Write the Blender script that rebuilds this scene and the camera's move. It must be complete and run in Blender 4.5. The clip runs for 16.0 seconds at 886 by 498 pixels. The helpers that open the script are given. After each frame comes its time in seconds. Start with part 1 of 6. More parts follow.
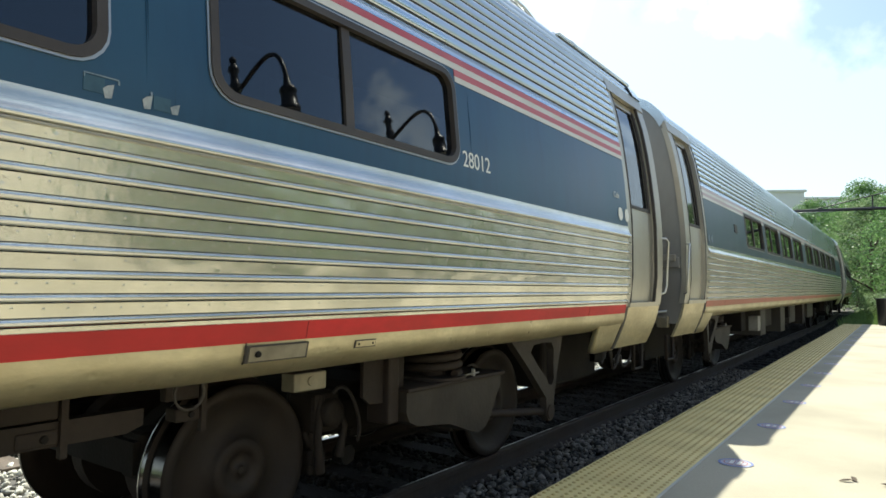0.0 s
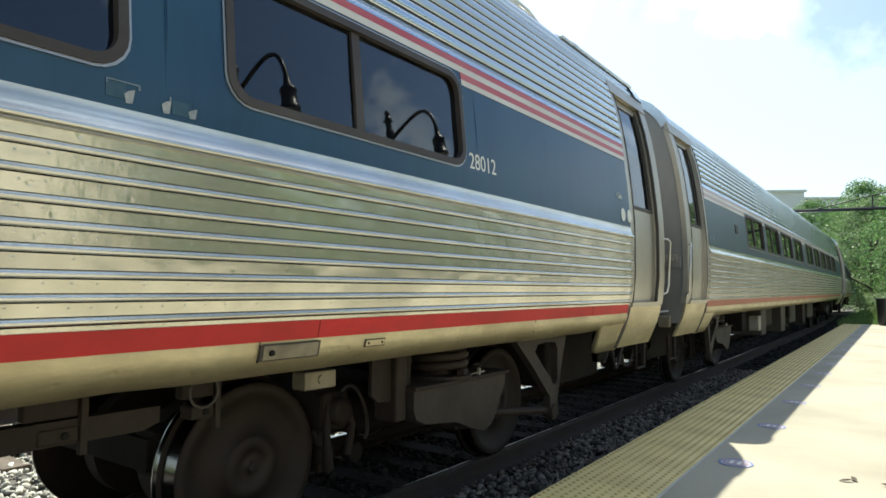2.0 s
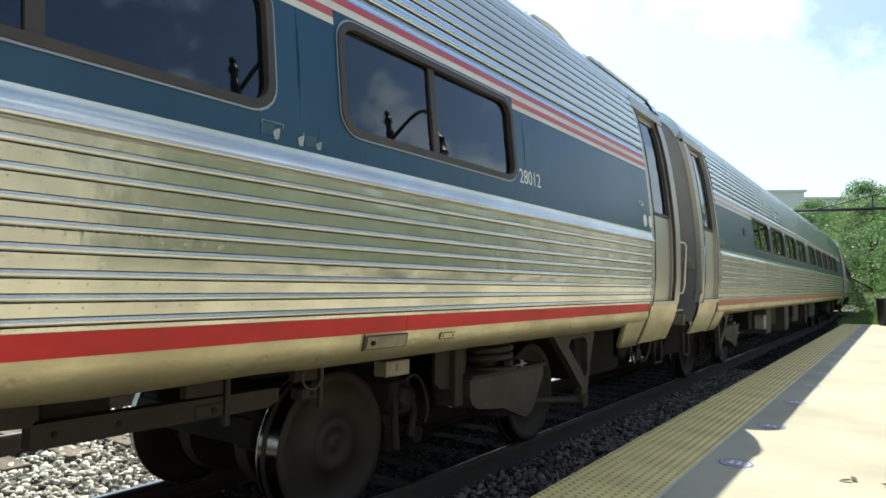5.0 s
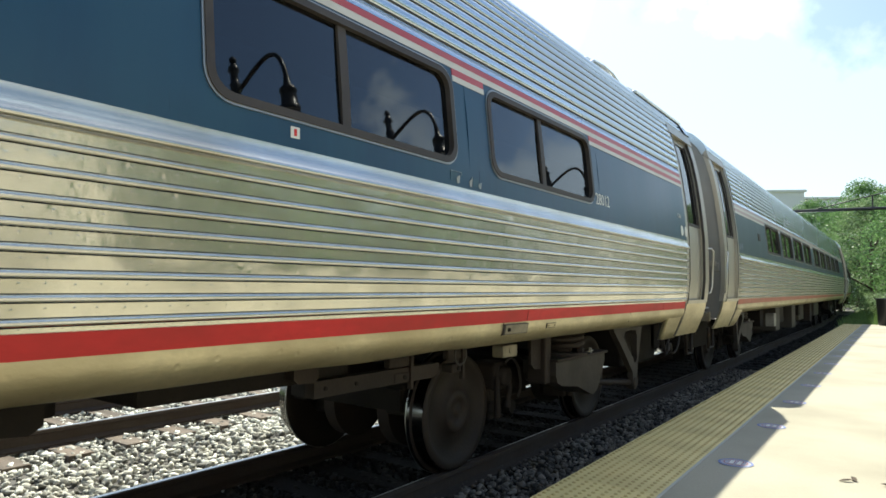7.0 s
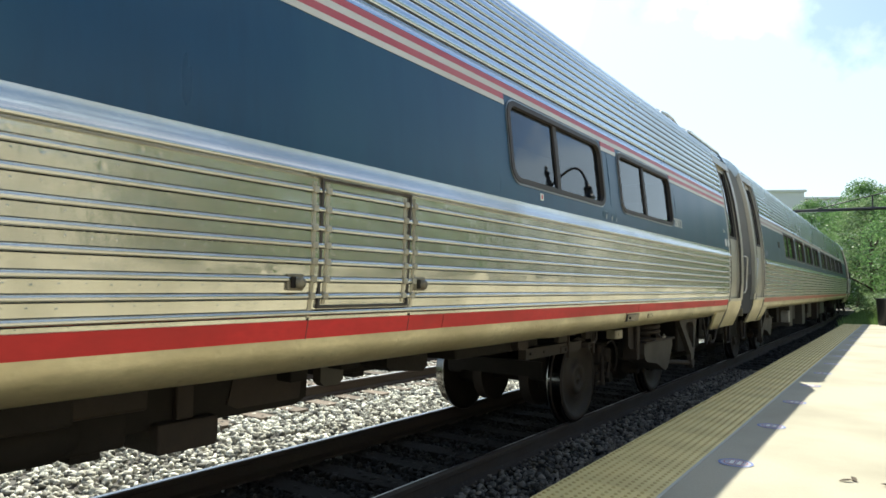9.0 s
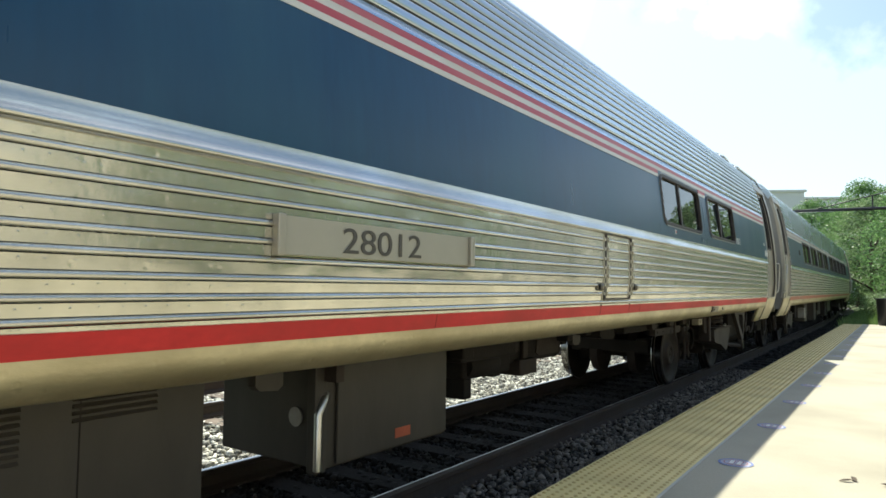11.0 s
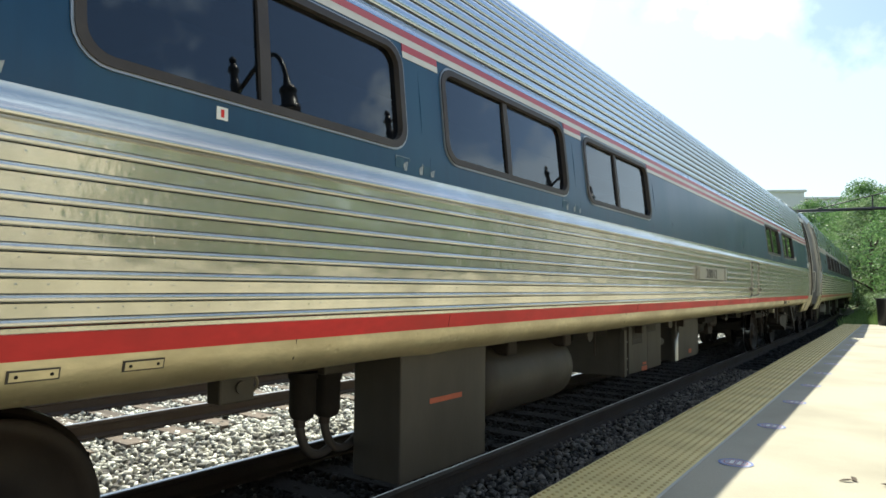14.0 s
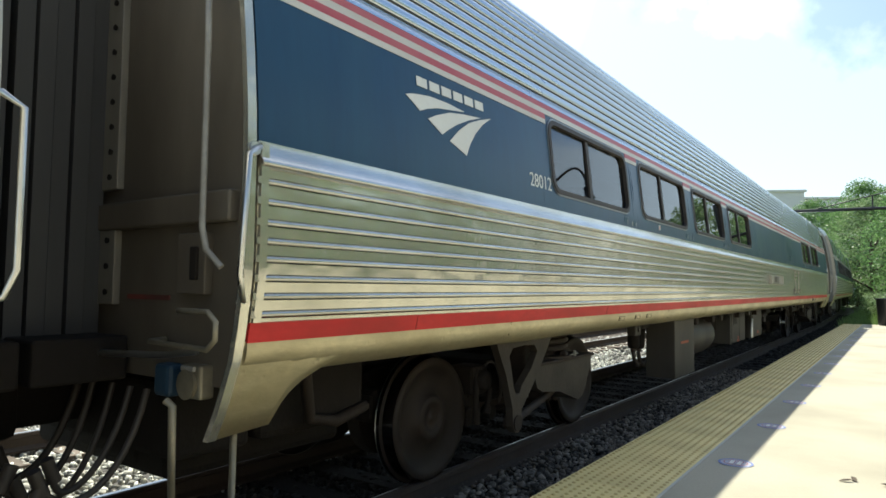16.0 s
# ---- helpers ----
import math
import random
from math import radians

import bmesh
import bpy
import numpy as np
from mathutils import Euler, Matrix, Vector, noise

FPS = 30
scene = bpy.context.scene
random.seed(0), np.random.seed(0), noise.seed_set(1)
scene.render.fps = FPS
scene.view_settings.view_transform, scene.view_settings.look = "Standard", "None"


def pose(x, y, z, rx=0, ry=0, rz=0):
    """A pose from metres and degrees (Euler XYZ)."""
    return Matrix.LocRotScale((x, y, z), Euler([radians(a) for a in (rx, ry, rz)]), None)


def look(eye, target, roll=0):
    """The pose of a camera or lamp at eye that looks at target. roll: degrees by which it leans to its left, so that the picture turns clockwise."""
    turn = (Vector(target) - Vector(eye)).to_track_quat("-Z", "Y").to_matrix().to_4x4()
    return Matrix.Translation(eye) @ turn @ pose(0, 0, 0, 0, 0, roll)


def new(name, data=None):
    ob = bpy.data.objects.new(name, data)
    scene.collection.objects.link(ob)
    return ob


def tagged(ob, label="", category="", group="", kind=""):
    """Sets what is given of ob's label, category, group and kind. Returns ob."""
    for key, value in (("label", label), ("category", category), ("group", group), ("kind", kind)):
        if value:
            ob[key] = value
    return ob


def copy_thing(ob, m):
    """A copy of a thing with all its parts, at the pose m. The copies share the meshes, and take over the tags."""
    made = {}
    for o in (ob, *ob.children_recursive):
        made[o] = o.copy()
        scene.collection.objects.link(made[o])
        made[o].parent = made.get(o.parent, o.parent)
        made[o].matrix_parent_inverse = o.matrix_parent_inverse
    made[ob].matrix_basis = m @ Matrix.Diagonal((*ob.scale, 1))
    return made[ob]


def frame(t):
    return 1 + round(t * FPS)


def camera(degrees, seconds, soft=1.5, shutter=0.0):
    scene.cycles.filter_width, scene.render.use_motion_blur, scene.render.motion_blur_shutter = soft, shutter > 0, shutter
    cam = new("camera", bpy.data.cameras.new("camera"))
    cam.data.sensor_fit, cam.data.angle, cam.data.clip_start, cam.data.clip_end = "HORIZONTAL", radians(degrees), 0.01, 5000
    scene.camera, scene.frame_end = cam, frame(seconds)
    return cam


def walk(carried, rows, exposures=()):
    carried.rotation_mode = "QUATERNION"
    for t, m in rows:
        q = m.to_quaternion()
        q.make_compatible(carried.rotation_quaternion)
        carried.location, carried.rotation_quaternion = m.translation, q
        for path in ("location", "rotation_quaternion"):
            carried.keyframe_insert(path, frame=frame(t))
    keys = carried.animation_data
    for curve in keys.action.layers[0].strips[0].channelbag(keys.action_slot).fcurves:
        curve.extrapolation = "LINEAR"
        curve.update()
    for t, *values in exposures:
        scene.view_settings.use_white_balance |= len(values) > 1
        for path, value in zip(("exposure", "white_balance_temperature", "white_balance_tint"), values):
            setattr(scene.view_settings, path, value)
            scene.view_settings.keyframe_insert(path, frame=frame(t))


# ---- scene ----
cam = camera(69.15, 16.0, soft=1.6)
EYE = (0.0, 0.0, 1.447)
VIEW = look(EYE, (-5.804, 8.1232, 2.0202), 0.64)
walk(cam, [(0.0, VIEW), (16.0, VIEW)], exposures=[(0.0, 0.84, 6200, 2.5), (16.0, 0.84, 6200, 2.5)])

# ---- daylight ----
SUN_WAY = Vector((-0.350, 0.525, 0.813)).normalized()
sun = new("sun", bpy.data.lights.new("sun", "SUN"))
sun.data.energy, sun.data.angle, sun.data.color = 5.0, radians(0.55), (1.0, 0.91, 0.76)
sun.matrix_basis = look(SUN_WAY * 60, (0, 0, 0))

world = bpy.data.worlds.new("world")
scene.world = world
world.use_nodes = True
wn, wl = world.node_tree.nodes, world.node_tree.links
wn.clear()
sky = wn.new("ShaderNodeTexSky")
sky.sky_type, sky.sun_disc = "NISHITA", False
sky.sun_elevation, sky.sun_rotation = math.asin(SUN_WAY.z), math.atan2(SUN_WAY.x, SUN_WAY.y)
sky.air_density, sky.dust_density, sky.ozone_density = 1.0, 1.5, 1.6
cloud = wn.new("ShaderNodeTexNoise")
cloud.inputs["Scale"].default_value, cloud.inputs["Detail"].default_value = 3.4, 8.0
cloud.inputs["Roughness"].default_value = 0.52
shift, way = wn.new("ShaderNodeMapping"), wn.new("ShaderNodeTexCoord")
shift.inputs["Location"].default_value = (2.1, 7.4, 0.6)
wl.new(way.outputs["Generated"], shift.inputs["Vector"])
wl.new(shift.outputs["Vector"], cloud.inputs["Vector"])
ramp = wn.new("ShaderNodeValToRGB")
ramp.color_ramp.elements[0].position, ramp.color_ramp.elements[1].position = 0.55, 0.72
heap = wn.new("ShaderNodeTexNoise")
heap.inputs["Scale"].default_value, heap.inputs["Detail"].default_value, heap.inputs["Roughness"].default_value = 4.6, 9.0, 0.55
split, fall, tall_sum = wn.new("ShaderNodeSeparateXYZ"), wn.new("ShaderNodeMapRange"), wn.new("ShaderNodeMath")
fall.inputs["From Min"].default_value, fall.inputs["From Max"].default_value = 0.0, 0.8
fall.inputs["To Min"].default_value, fall.inputs["To Max"].default_value = 0.50, -0.56
wl.new(way.outputs["Generated"], split.inputs["Vector"])
wl.new(split.outputs["Z"], fall.inputs["Value"])
wl.new(shift.outputs["Vector"], heap.inputs["Vector"])
wl.new(heap.outputs["Fac"], tall_sum.inputs[0])
wl.new(fall.outputs["Result"], tall_sum.inputs[1])
bank = wn.new("ShaderNodeValToRGB")
bank.color_ramp.elements[0].position, bank.color_ramp.elements[1].position = 0.50, 0.57
wl.new(tall_sum.outputs["Value"], bank.inputs["Fac"])
pale, over = wn.new("ShaderNodeMix"), wn.new("ShaderNodeMix")
pale.data_type = over.data_type = "RGBA"
pale.inputs["Factor"].default_value, pale.inputs["B"].default_value = 0.6, (6.5, 7.1, 7.5, 1)
wl.new(sky.outputs["Color"], pale.inputs["A"])
wl.new(bank.outputs["Color"], over.inputs["Factor"])
wl.new(pale.outputs["Result"], over.inputs["B"])
cmix = wn.new("ShaderNodeMix")
cmix.data_type = "RGBA"
cmix.inputs["B"].default_value = (10.7, 11.9, 12.7, 1)
back = wn.new("ShaderNodeBackground")
back.inputs["Strength"].default_value = 0.097
wo = wn.new("ShaderNodeOutputWorld")
wl.new(cloud.outputs["Fac"], ramp.inputs["Fac"])
wl.new(ramp.outputs["Color"], cmix.inputs["Factor"])
wl.new(sky.outputs["Color"], cmix.inputs["A"])
wl.new(cmix.outputs["Result"], over.inputs["A"])
wl.new(over.outputs["Result"], back.inputs["Color"])
wl.new(back.outputs["Background"], wo.inputs["Surface"])


# ---- materials ----
def material(name, base, rough=0.6, metal=0.0, vary=0.25, grain=30.0, patch=1.2, bump=0.15, bump_scale=60.0,
             second=None, stretch=(1, 1, 1), spec=0.5, rough_vary=0.1, island=0.0, piece=0.0, coat=0.0, wave=0.0, dents=0.0):
    """A surface with grain and larger patches. second: the stain's colour."""
    m = bpy.data.materials.new(name)
    m.use_nodes = True
    n, l = m.node_tree.nodes, m.node_tree.links
    p = n["Principled BSDF"]
    p.inputs["Metallic"].default_value = metal
    p.inputs["Specular IOR Level"].default_value = spec
    p.inputs["Coat Weight"].default_value = coat
    tc, mp = n.new("ShaderNodeTexCoord"), n.new("ShaderNodeMapping")
    mp.inputs["Scale"].default_value = stretch
    l.new(tc.outputs["Object"], mp.inputs["Vector"])
    fine, wide = n.new("ShaderNodeTexNoise"), n.new("ShaderNodeTexNoise")
    for node, s, d in ((fine, grain, 4.0), (wide, patch, 5.0)):
        node.inputs["Scale"].default_value, node.inputs["Detail"].default_value = s, d
        l.new(mp.outputs["Vector"], node.inputs["Vector"])
    dark = tuple(c * (1 - vary) for c in base) + (1,)
    light = tuple(min(1, c * (1 + vary)) for c in base) + (1,)
    mx = n.new("ShaderNodeMix")
    mx.data_type = "RGBA"
    mx.inputs["A"].default_value, mx.inputs["B"].default_value = dark, light
    l.new(fine.outputs["Fac"], mx.inputs["Factor"])
    out = mx.outputs["Result"]
    rp = n.new("ShaderNodeValToRGB")
    rp.color_ramp.elements[0].position, rp.color_ramp.elements[1].position = 0.42, 0.68
    l.new(wide.outputs["Fac"], rp.inputs["Fac"])
    st = n.new("ShaderNodeMix")
    st.data_type = "RGBA"
    l.new(rp.outputs["Color"], st.inputs["Factor"])
    l.new(out, st.inputs["A"])
    st.inputs["B"].default_value = (second or tuple(c * (1 - vary * 0.7) for c in base)) + (1,)
    out = st.outputs["Result"]
    if island or piece:
        src = n.new("ShaderNodeNewGeometry").outputs["Random Per Island"] if island else n.new("ShaderNodeObjectInfo").outputs["Random"]
        mr = n.new("ShaderNodeMapRange")
        a = island or piece
        mr.inputs["To Min"].default_value, mr.inputs["To Max"].default_value = 1 - a, 1 + a
        l.new(src, mr.inputs["Value"])
        hs = n.new("ShaderNodeHueSaturation")
        l.new(mr.outputs["Result"], hs.inputs["Value"])
        l.new(out, hs.inputs["Color"])
        out = hs.outputs["Color"]
    l.new(out, p.inputs["Base Color"])
    rr = n.new("ShaderNodeMapRange")
    rr.inputs["To Min"].default_value, rr.inputs["To Max"].default_value = max(0.02, rough - rough_vary), min(1, rough + rough_vary)
    l.new(wide.outputs["Fac"], rr.inputs["Value"])
    l.new(rr.outputs["Result"], p.inputs["Roughness"])
    normal = None
    if wave:
        wv = n.new("ShaderNodeTexNoise")
        wv.inputs["Scale"].default_value, wv.inputs["Detail"].default_value = 1.0, 1.0
        wm = n.new("ShaderNodeMapping")
        wm.inputs["Scale"].default_value = (9, 4.5, 9)
        l.new(tc.outputs["Object"], wm.inputs["Vector"])
        l.new(wm.outputs["Vector"], wv.inputs["Vector"])
        b0 = n.new("ShaderNodeBump")
        b0.inputs["Strength"].default_value, b0.inputs["Distance"].default_value = 1.0, wave
        l.new(wv.outputs["Fac"], b0.inputs["Height"])
        normal = b0.outputs["Normal"]
    if dents:
        # small scattered dimples
        vo, bowl, some, both, bd = (n.new("ShaderNode" + k) for k in ("TexVoronoi", "MapRange", "MapRange", "Math", "Bump"))
        vo.inputs["Scale"].default_value = 17.0
        l.new(tc.outputs["Object"], vo.inputs["Vector"])
        bowl.interpolation_type = "SMOOTHSTEP"
        bowl.inputs["From Max"].default_value, bowl.inputs["To Min"].default_value, bowl.inputs["To Max"].default_value = 0.30, 0.0, 1.0
        some.inputs["From Min"].default_value, some.inputs["From Max"].default_value = 0.50, 0.62
        some.inputs["To Min"].default_value, some.inputs["To Max"].default_value = 1.0, 0.0
        l.new(vo.outputs["Distance"], bowl.inputs["Value"])
        l.new(vo.outputs["Color"], some.inputs["Value"])
        both.operation = "MAXIMUM"
        l.new(bowl.outputs["Result"], both.inputs[0])
        l.new(some.outputs["Result"], both.inputs[1])
        bd.inputs["Strength"].default_value, bd.inputs["Distance"].default_value = 1.0, dents
        l.new(both.outputs["Value"], bd.inputs["Height"])
        if normal:
            l.new(normal, bd.inputs["Normal"])
        normal = bd.outputs["Normal"]
    if bump:
        bn = n.new("ShaderNodeTexNoise")
        bn.inputs["Scale"].default_value, bn.inputs["Detail"].default_value = bump_scale, 3.0
        l.new(mp.outputs["Vector"], bn.inputs["Vector"])
        b = n.new("ShaderNodeBump")
        b.inputs["Strength"].default_value, b.inputs["Distance"].default_value = bump, 0.01
        l.new(bn.outputs["Fac"], b.inputs["Height"])
        if normal:
            l.new(normal, b.inputs["Normal"])
        normal = b.outputs["Normal"]
    if normal:
        l.new(normal, p.inputs["Normal"])
    return m


def glass(name, tint, rough=0.01):
    m = bpy.data.materials.new(name)
    m.use_nodes = True
    p = m.node_tree.nodes["Principled BSDF"]
    p.inputs["Base Color"].default_value = tint + (1,)
    p.inputs["Roughness"].default_value, p.inputs["IOR"].default_value = rough, 1.80
    p.inputs["Transmission Weight"].default_value = 1.0
    return m


def leafage(name, base, vary):
    """Leaves: half of the light shines through."""
    m = bpy.data.materials.new(name)
    m.use_nodes = True
    n, l = m.node_tree.nodes, m.node_tree.links
    n.clear()
    geo, mr, hs = n.new("ShaderNodeNewGeometry"), n.new("ShaderNodeMapRange"), n.new("ShaderNodeHueSaturation")
    mr.inputs["To Min"].default_value, mr.inputs["To Max"].default_value = 1 - vary, 1 + vary
    l.new(geo.outputs["Random Per Island"], mr.inputs["Value"])
    l.new(mr.outputs["Result"], hs.inputs["Value"])
    hs.inputs["Color"].default_value = base + (1,)
    d, t, g, a, b, o = (n.new("ShaderNode" + k) for k in ("BsdfDiffuse", "BsdfTranslucent", "BsdfGlossy", "MixShader", "MixShader", "OutputMaterial"))
    for q in (d, t):
        l.new(hs.outputs["Color"], q.inputs["Color"])
    g.inputs["Roughness"].default_value = 0.45
    a.inputs["Fac"].default_value, b.inputs["Fac"].default_value = 0.45, 0.04
    l.new(d.outputs["BSDF"], a.inputs[1]), l.new(t.outputs["BSDF"], a.inputs[2])
    l.new(a.outputs["Shader"], b.inputs[1]), l.new(g.outputs["BSDF"], b.inputs[2])
    l.new(b.outputs["Shader"], o.inputs["Surface"])
    return m


STEEL = material("stainless_steel", (0.70, 0.67, 0.56), 0.21, 0.78, 0.13, 15, 2.0, 0.09, 24, (0.53, 0.51, 0.42), (1, 1.3, 0.9), rough_vary=0.12, wave=0.0055, dents=0.0008)
RIBSTEEL = material("polished_rib_steel", (0.70, 0.69, 0.65), 0.25, 0.95, 0.10, 9, 1.1, 0.03, 25, (0.56, 0.53, 0.46), (1, 1, 1), rough_vary=0.05)
ROOFSTEEL = material("roof_steel", (0.60, 0.67, 0.73), 0.27, 1.0, 0.10, 12, 0.8, 0.03, 30, (0.50, 0.55, 0.58), (1, 0.3, 1), rough_vary=0.06, wave=0.0008)
# darker steel that stands for the shade in the roof grooves
GROOVE = material("shaded_roof_joint", (0.14, 0.145, 0.15), 0.6, 0.2, 0.2, 12, 1.0, 0.05, 30, (0.10, 0.10, 0.10), (1, 0.3, 1))
SKIRTSTEEL = material("dirty_skirt_steel", (0.62, 0.535, 0.335), 0.40, 0.66, 0.22, 22, 2.2, 0.12, 40, (0.46, 0.385, 0.23), (1, 0.8, 1.6), rough_vary=0.10, wave=0.006, dents=0.002)
BLUE = material("blue_paint", (0.0065, 0.043, 0.097), 0.31, 0.0, 0.22, 8, 1.0, 0.02, 40, (0.013, 0.060, 0.113), (1, 2.2, 0.4), rough_vary=0.09, spec=0.55)
DULLSTEEL = material("dull_stainless_steel", (0.56, 0.51, 0.43), 0.36, 0.62, 0.13, 15, 2.0, 0.09, 24, (0.44, 0.40, 0.33), (1, 1.3, 0.9), rough_vary=0.10, wave=0.0045)
# blue of the other cars: grey sheen at grazing angles is mixed into it
SHEENBLUE = material("sheen_blue_paint", (0.036, 0.072, 0.100), 0.40, 0.0, 0.2, 8, 1.0, 0.02, 40, (0.055, 0.088, 0.112), (1, 2.2, 0.4), rough_vary=0.08, spec=0.5)
GRIMYRED = material("grimy_red_paint", (0.17, 0.035, 0.028), 0.7, 0.0, 0.3, 30, 3, 0.1, 60, (0.08, 0.03, 0.024))
SHEENRED = material("sheen_red_paint", (0.46, 0.135, 0.085), 0.5, 0.0, 0.2, 14, 1.5, 0.03, 40, (0.40, 0.17, 0.11), (1, 1, 2), spec=0.3)
RED = material("red_paint", (0.62, 0.036, 0.034), 0.5, 0.0, 0.2, 14, 1.5, 0.05, 40, (0.46, 0.038, 0.032), (1, 1, 2), spec=0.25)
PINK = material("faded_red_film", (0.42, 0.07, 0.085), 0.4, 0.0, 0.1, 14, 1.5, 0.0, 40, (0.45, 0.12, 0.13), (1, 1, 3))
# red film with the grazing sheen put into its pale colour
PALEPINK = material("sheen_red_film", (0.40, 0.27, 0.27), 0.35, 0.0, 0.1, 14, 1.5, 0.0, 40, (0.42, 0.32, 0.31), (1, 1, 3))
CREAM = material("white_film", (0.62, 0.60, 0.55), 0.4, 0.0, 0.08, 14, 1.5, 0.0, 40, (0.55, 0.52, 0.46), (1, 1, 3))
WHITE = material("white_marking", (0.72, 0.72, 0.68), 0.5, 0.0, 0.06, 30, 3, 0.0)
RUBBER = material("dark_rubber", (0.040, 0.031, 0.025), 0.55, 0.0, 0.2, 40, 3, 0.08, 80, (0.06, 0.05, 0.043))
TRIM = material("window_trim", (0.40, 0.39, 0.37), 0.36, 1.0, 0.08, 30, 3, 0.02)
PANE = glass("tinted_glass", (0.10, 0.125, 0.155))
INSIDE = material("dark_interior", (0.05, 0.047, 0.045), 0.8, 0.0, 0.2, 6, 1, 0.0)
SEATS = material("seat_cloth", (0.06, 0.07, 0.10), 0.9, 0.0, 0.2, 60, 2, 0.1)
GREY = material("door_steel", (0.50, 0.47, 0.40), 0.42, 0.8, 0.08, 10, 1.4, 0.04, 30, (0.42, 0.38, 0.31), (1, 1, 0.3), wave=0.004)
ENDSTEEL = material("grimy_end_steel", (0.175, 0.150, 0.115), 0.55, 0.2, 0.2, 8, 1.2, 0.1, 25, (0.10, 0.083, 0.062), (1, 1, 0.4))
PALEEND = material("grey_end_steel", (0.30, 0.30, 0.29), 0.5, 0.3, 0.15, 8, 1.2, 0.06, 25, (0.22, 0.21, 0.2), (1, 1, 0.4))
FOLD = material("diaphragm_rubber", (0.045, 0.043, 0.042), 0.65, 0.0, 0.2, 10, 1.4, 0.1, 30, (0.06, 0.058, 0.055), (1, 1, 0.3))
# two underfloor irons: shade below the car is put into their colours
IRON = material("shaded_dusty_iron", (0.030, 0.019, 0.0125), 0.75, 0.1, 0.35, 18, 2.0, 0.35, 45, (0.020, 0.0135, 0.009))
DARKIRON = material("near_black_iron", (0.017, 0.013, 0.010), 0.85, 0.05, 0.3, 18, 2.0, 0.3, 45, (0.012, 0.0095, 0.0075), spec=0.3)
BRACKET = material("grey_casting", (0.047, 0.037, 0.027), 0.65, 0.15, 0.25, 14, 2.4, 0.25, 35, (0.030, 0.022, 0.016))
WHEELIRON = material("wheel_iron", (0.036, 0.025, 0.018), 0.65, 0.25, 0.3, 12, 3.0, 0.18, 40, (0.022, 0.015, 0.011))
TREAD = material("polished_tread", (0.20, 0.195, 0.19), 0.16, 1.0, 0.2, 20, 6, 0.03, 40, (0.10, 0.095, 0.09))
FLANGE = material("worn_flange_steel", (0.55, 0.54, 0.52), 0.3, 1.0, 0.1, 20, 6, 0.02, 40, (0.4, 0.39, 0.37))
STENCIL = material("faded_stencil", (0.20, 0.25, 0.29), 0.6, 0.0, 0.3, 60, 12, 0.0, 40, (0.10, 0.15, 0.19))
TORN = material("torn_label_film", (0.34, 0.36, 0.36), 0.6, 0.0, 0.35, 90, 20, 0.0, 40, (0.16, 0.20, 0.23))
FADED = material("faded_blue_patch", (0.035, 0.085, 0.125), 0.5, 0.0, 0.2, 60, 12, 0.0, 40, (0.02, 0.06, 0.095))
PALESTRIP = material("dull_strip_steel", (0.50, 0.46, 0.37), 0.4, 0.6, 0.2, 20, 4, 0.1, 40, (0.34, 0.30, 0.22))
HINGE = material("grimy_hinge_steel", (0.27, 0.235, 0.165), 0.5, 0.4, 0.25, 20, 4, 0.15, 40, (0.15, 0.125, 0.085))
BRACKETPALE = material("worn_pale_iron", (0.34, 0.32, 0.28), 0.55, 0.3, 0.25, 30, 5, 0.1, 60, (0.22, 0.20, 0.17))
PLATEEND = material("dusty_end_plate", (0.21, 0.19, 0.155), 0.55, 0.2, 0.2, 8, 1.8, 0.1, 25, (0.095, 0.082, 0.063), (1, 1, 0.4))
GEARBOX = material("equipment_paint", (0.056, 0.047, 0.036), 0.6, 0.1, 0.25, 10, 1.8, 0.12, 30, (0.042, 0.034, 0.025), (1, 1, 0.4))
TANKPAINT = material("tank_paint", (0.052, 0.044, 0.034), 0.55, 0.1, 0.25, 10, 1.8, 0.12, 30, (0.034, 0.027, 0.020))
ORANGE = material("orange_label", (0.40, 0.09, 0.04), 0.6, 0.0, 0.25, 30, 6, 0.0)
BLUECAP = material("blue_receptacle", (0.022, 0.055, 0.095), 0.5, 0.0, 0.2, 20, 2, 0.1)
BARE = material("bare_grab_steel", (0.66, 0.65, 0.62), 0.3, 1.0, 0.08, 30, 3, 0.02)
PLATE = material("number_plate_metal", (0.42, 0.395, 0.32), 0.5, 0.3, 0.08, 12, 2, 0.05)
BLACK = material("black_lettering", (0.075, 0.068, 0.055), 0.6, 0.0, 0.1, 30, 3, 0.0)
CONCRETE = material("platform_concrete", (0.40, 0.370, 0.285), 0.85, 0.0, 0.16, 70, 0.9, 0.15, 140, (0.325, 0.298, 0.225))
EDGE = material("pale_edge_concrete", (0.50, 0.485, 0.44), 0.8, 0.0, 0.15, 60, 2, 0.1, 120)
YELLOW = material("tactile_yellow", (0.80, 0.66, 0.29), 0.6, 0.0, 0.14, 60, 1.6, 0.1, 120, (0.68, 0.55, 0.235), piece=0.05)
DOME = material("worn_tactile_dome", (0.60, 0.45, 0.17), 0.6, 0.0, 0.2, 60, 2.0, 0.1, 120, (0.47, 0.34, 0.13))
STONE = material("ballast_stone", (0.52, 0.515, 0.46), 0.9, 0.0, 0.3, 40, 3, 0.3, 60, (0.34, 0.33, 0.285), island=0.85)
# stone under the train, with its shade put into the near-black colour
SHADESTONE = material("shaded_ballast_stone", (0.026, 0.022, 0.018), 0.9, 0.0, 0.25, 40, 3, 0.3, 60, (0.017, 0.014, 0.012), island=0.7)
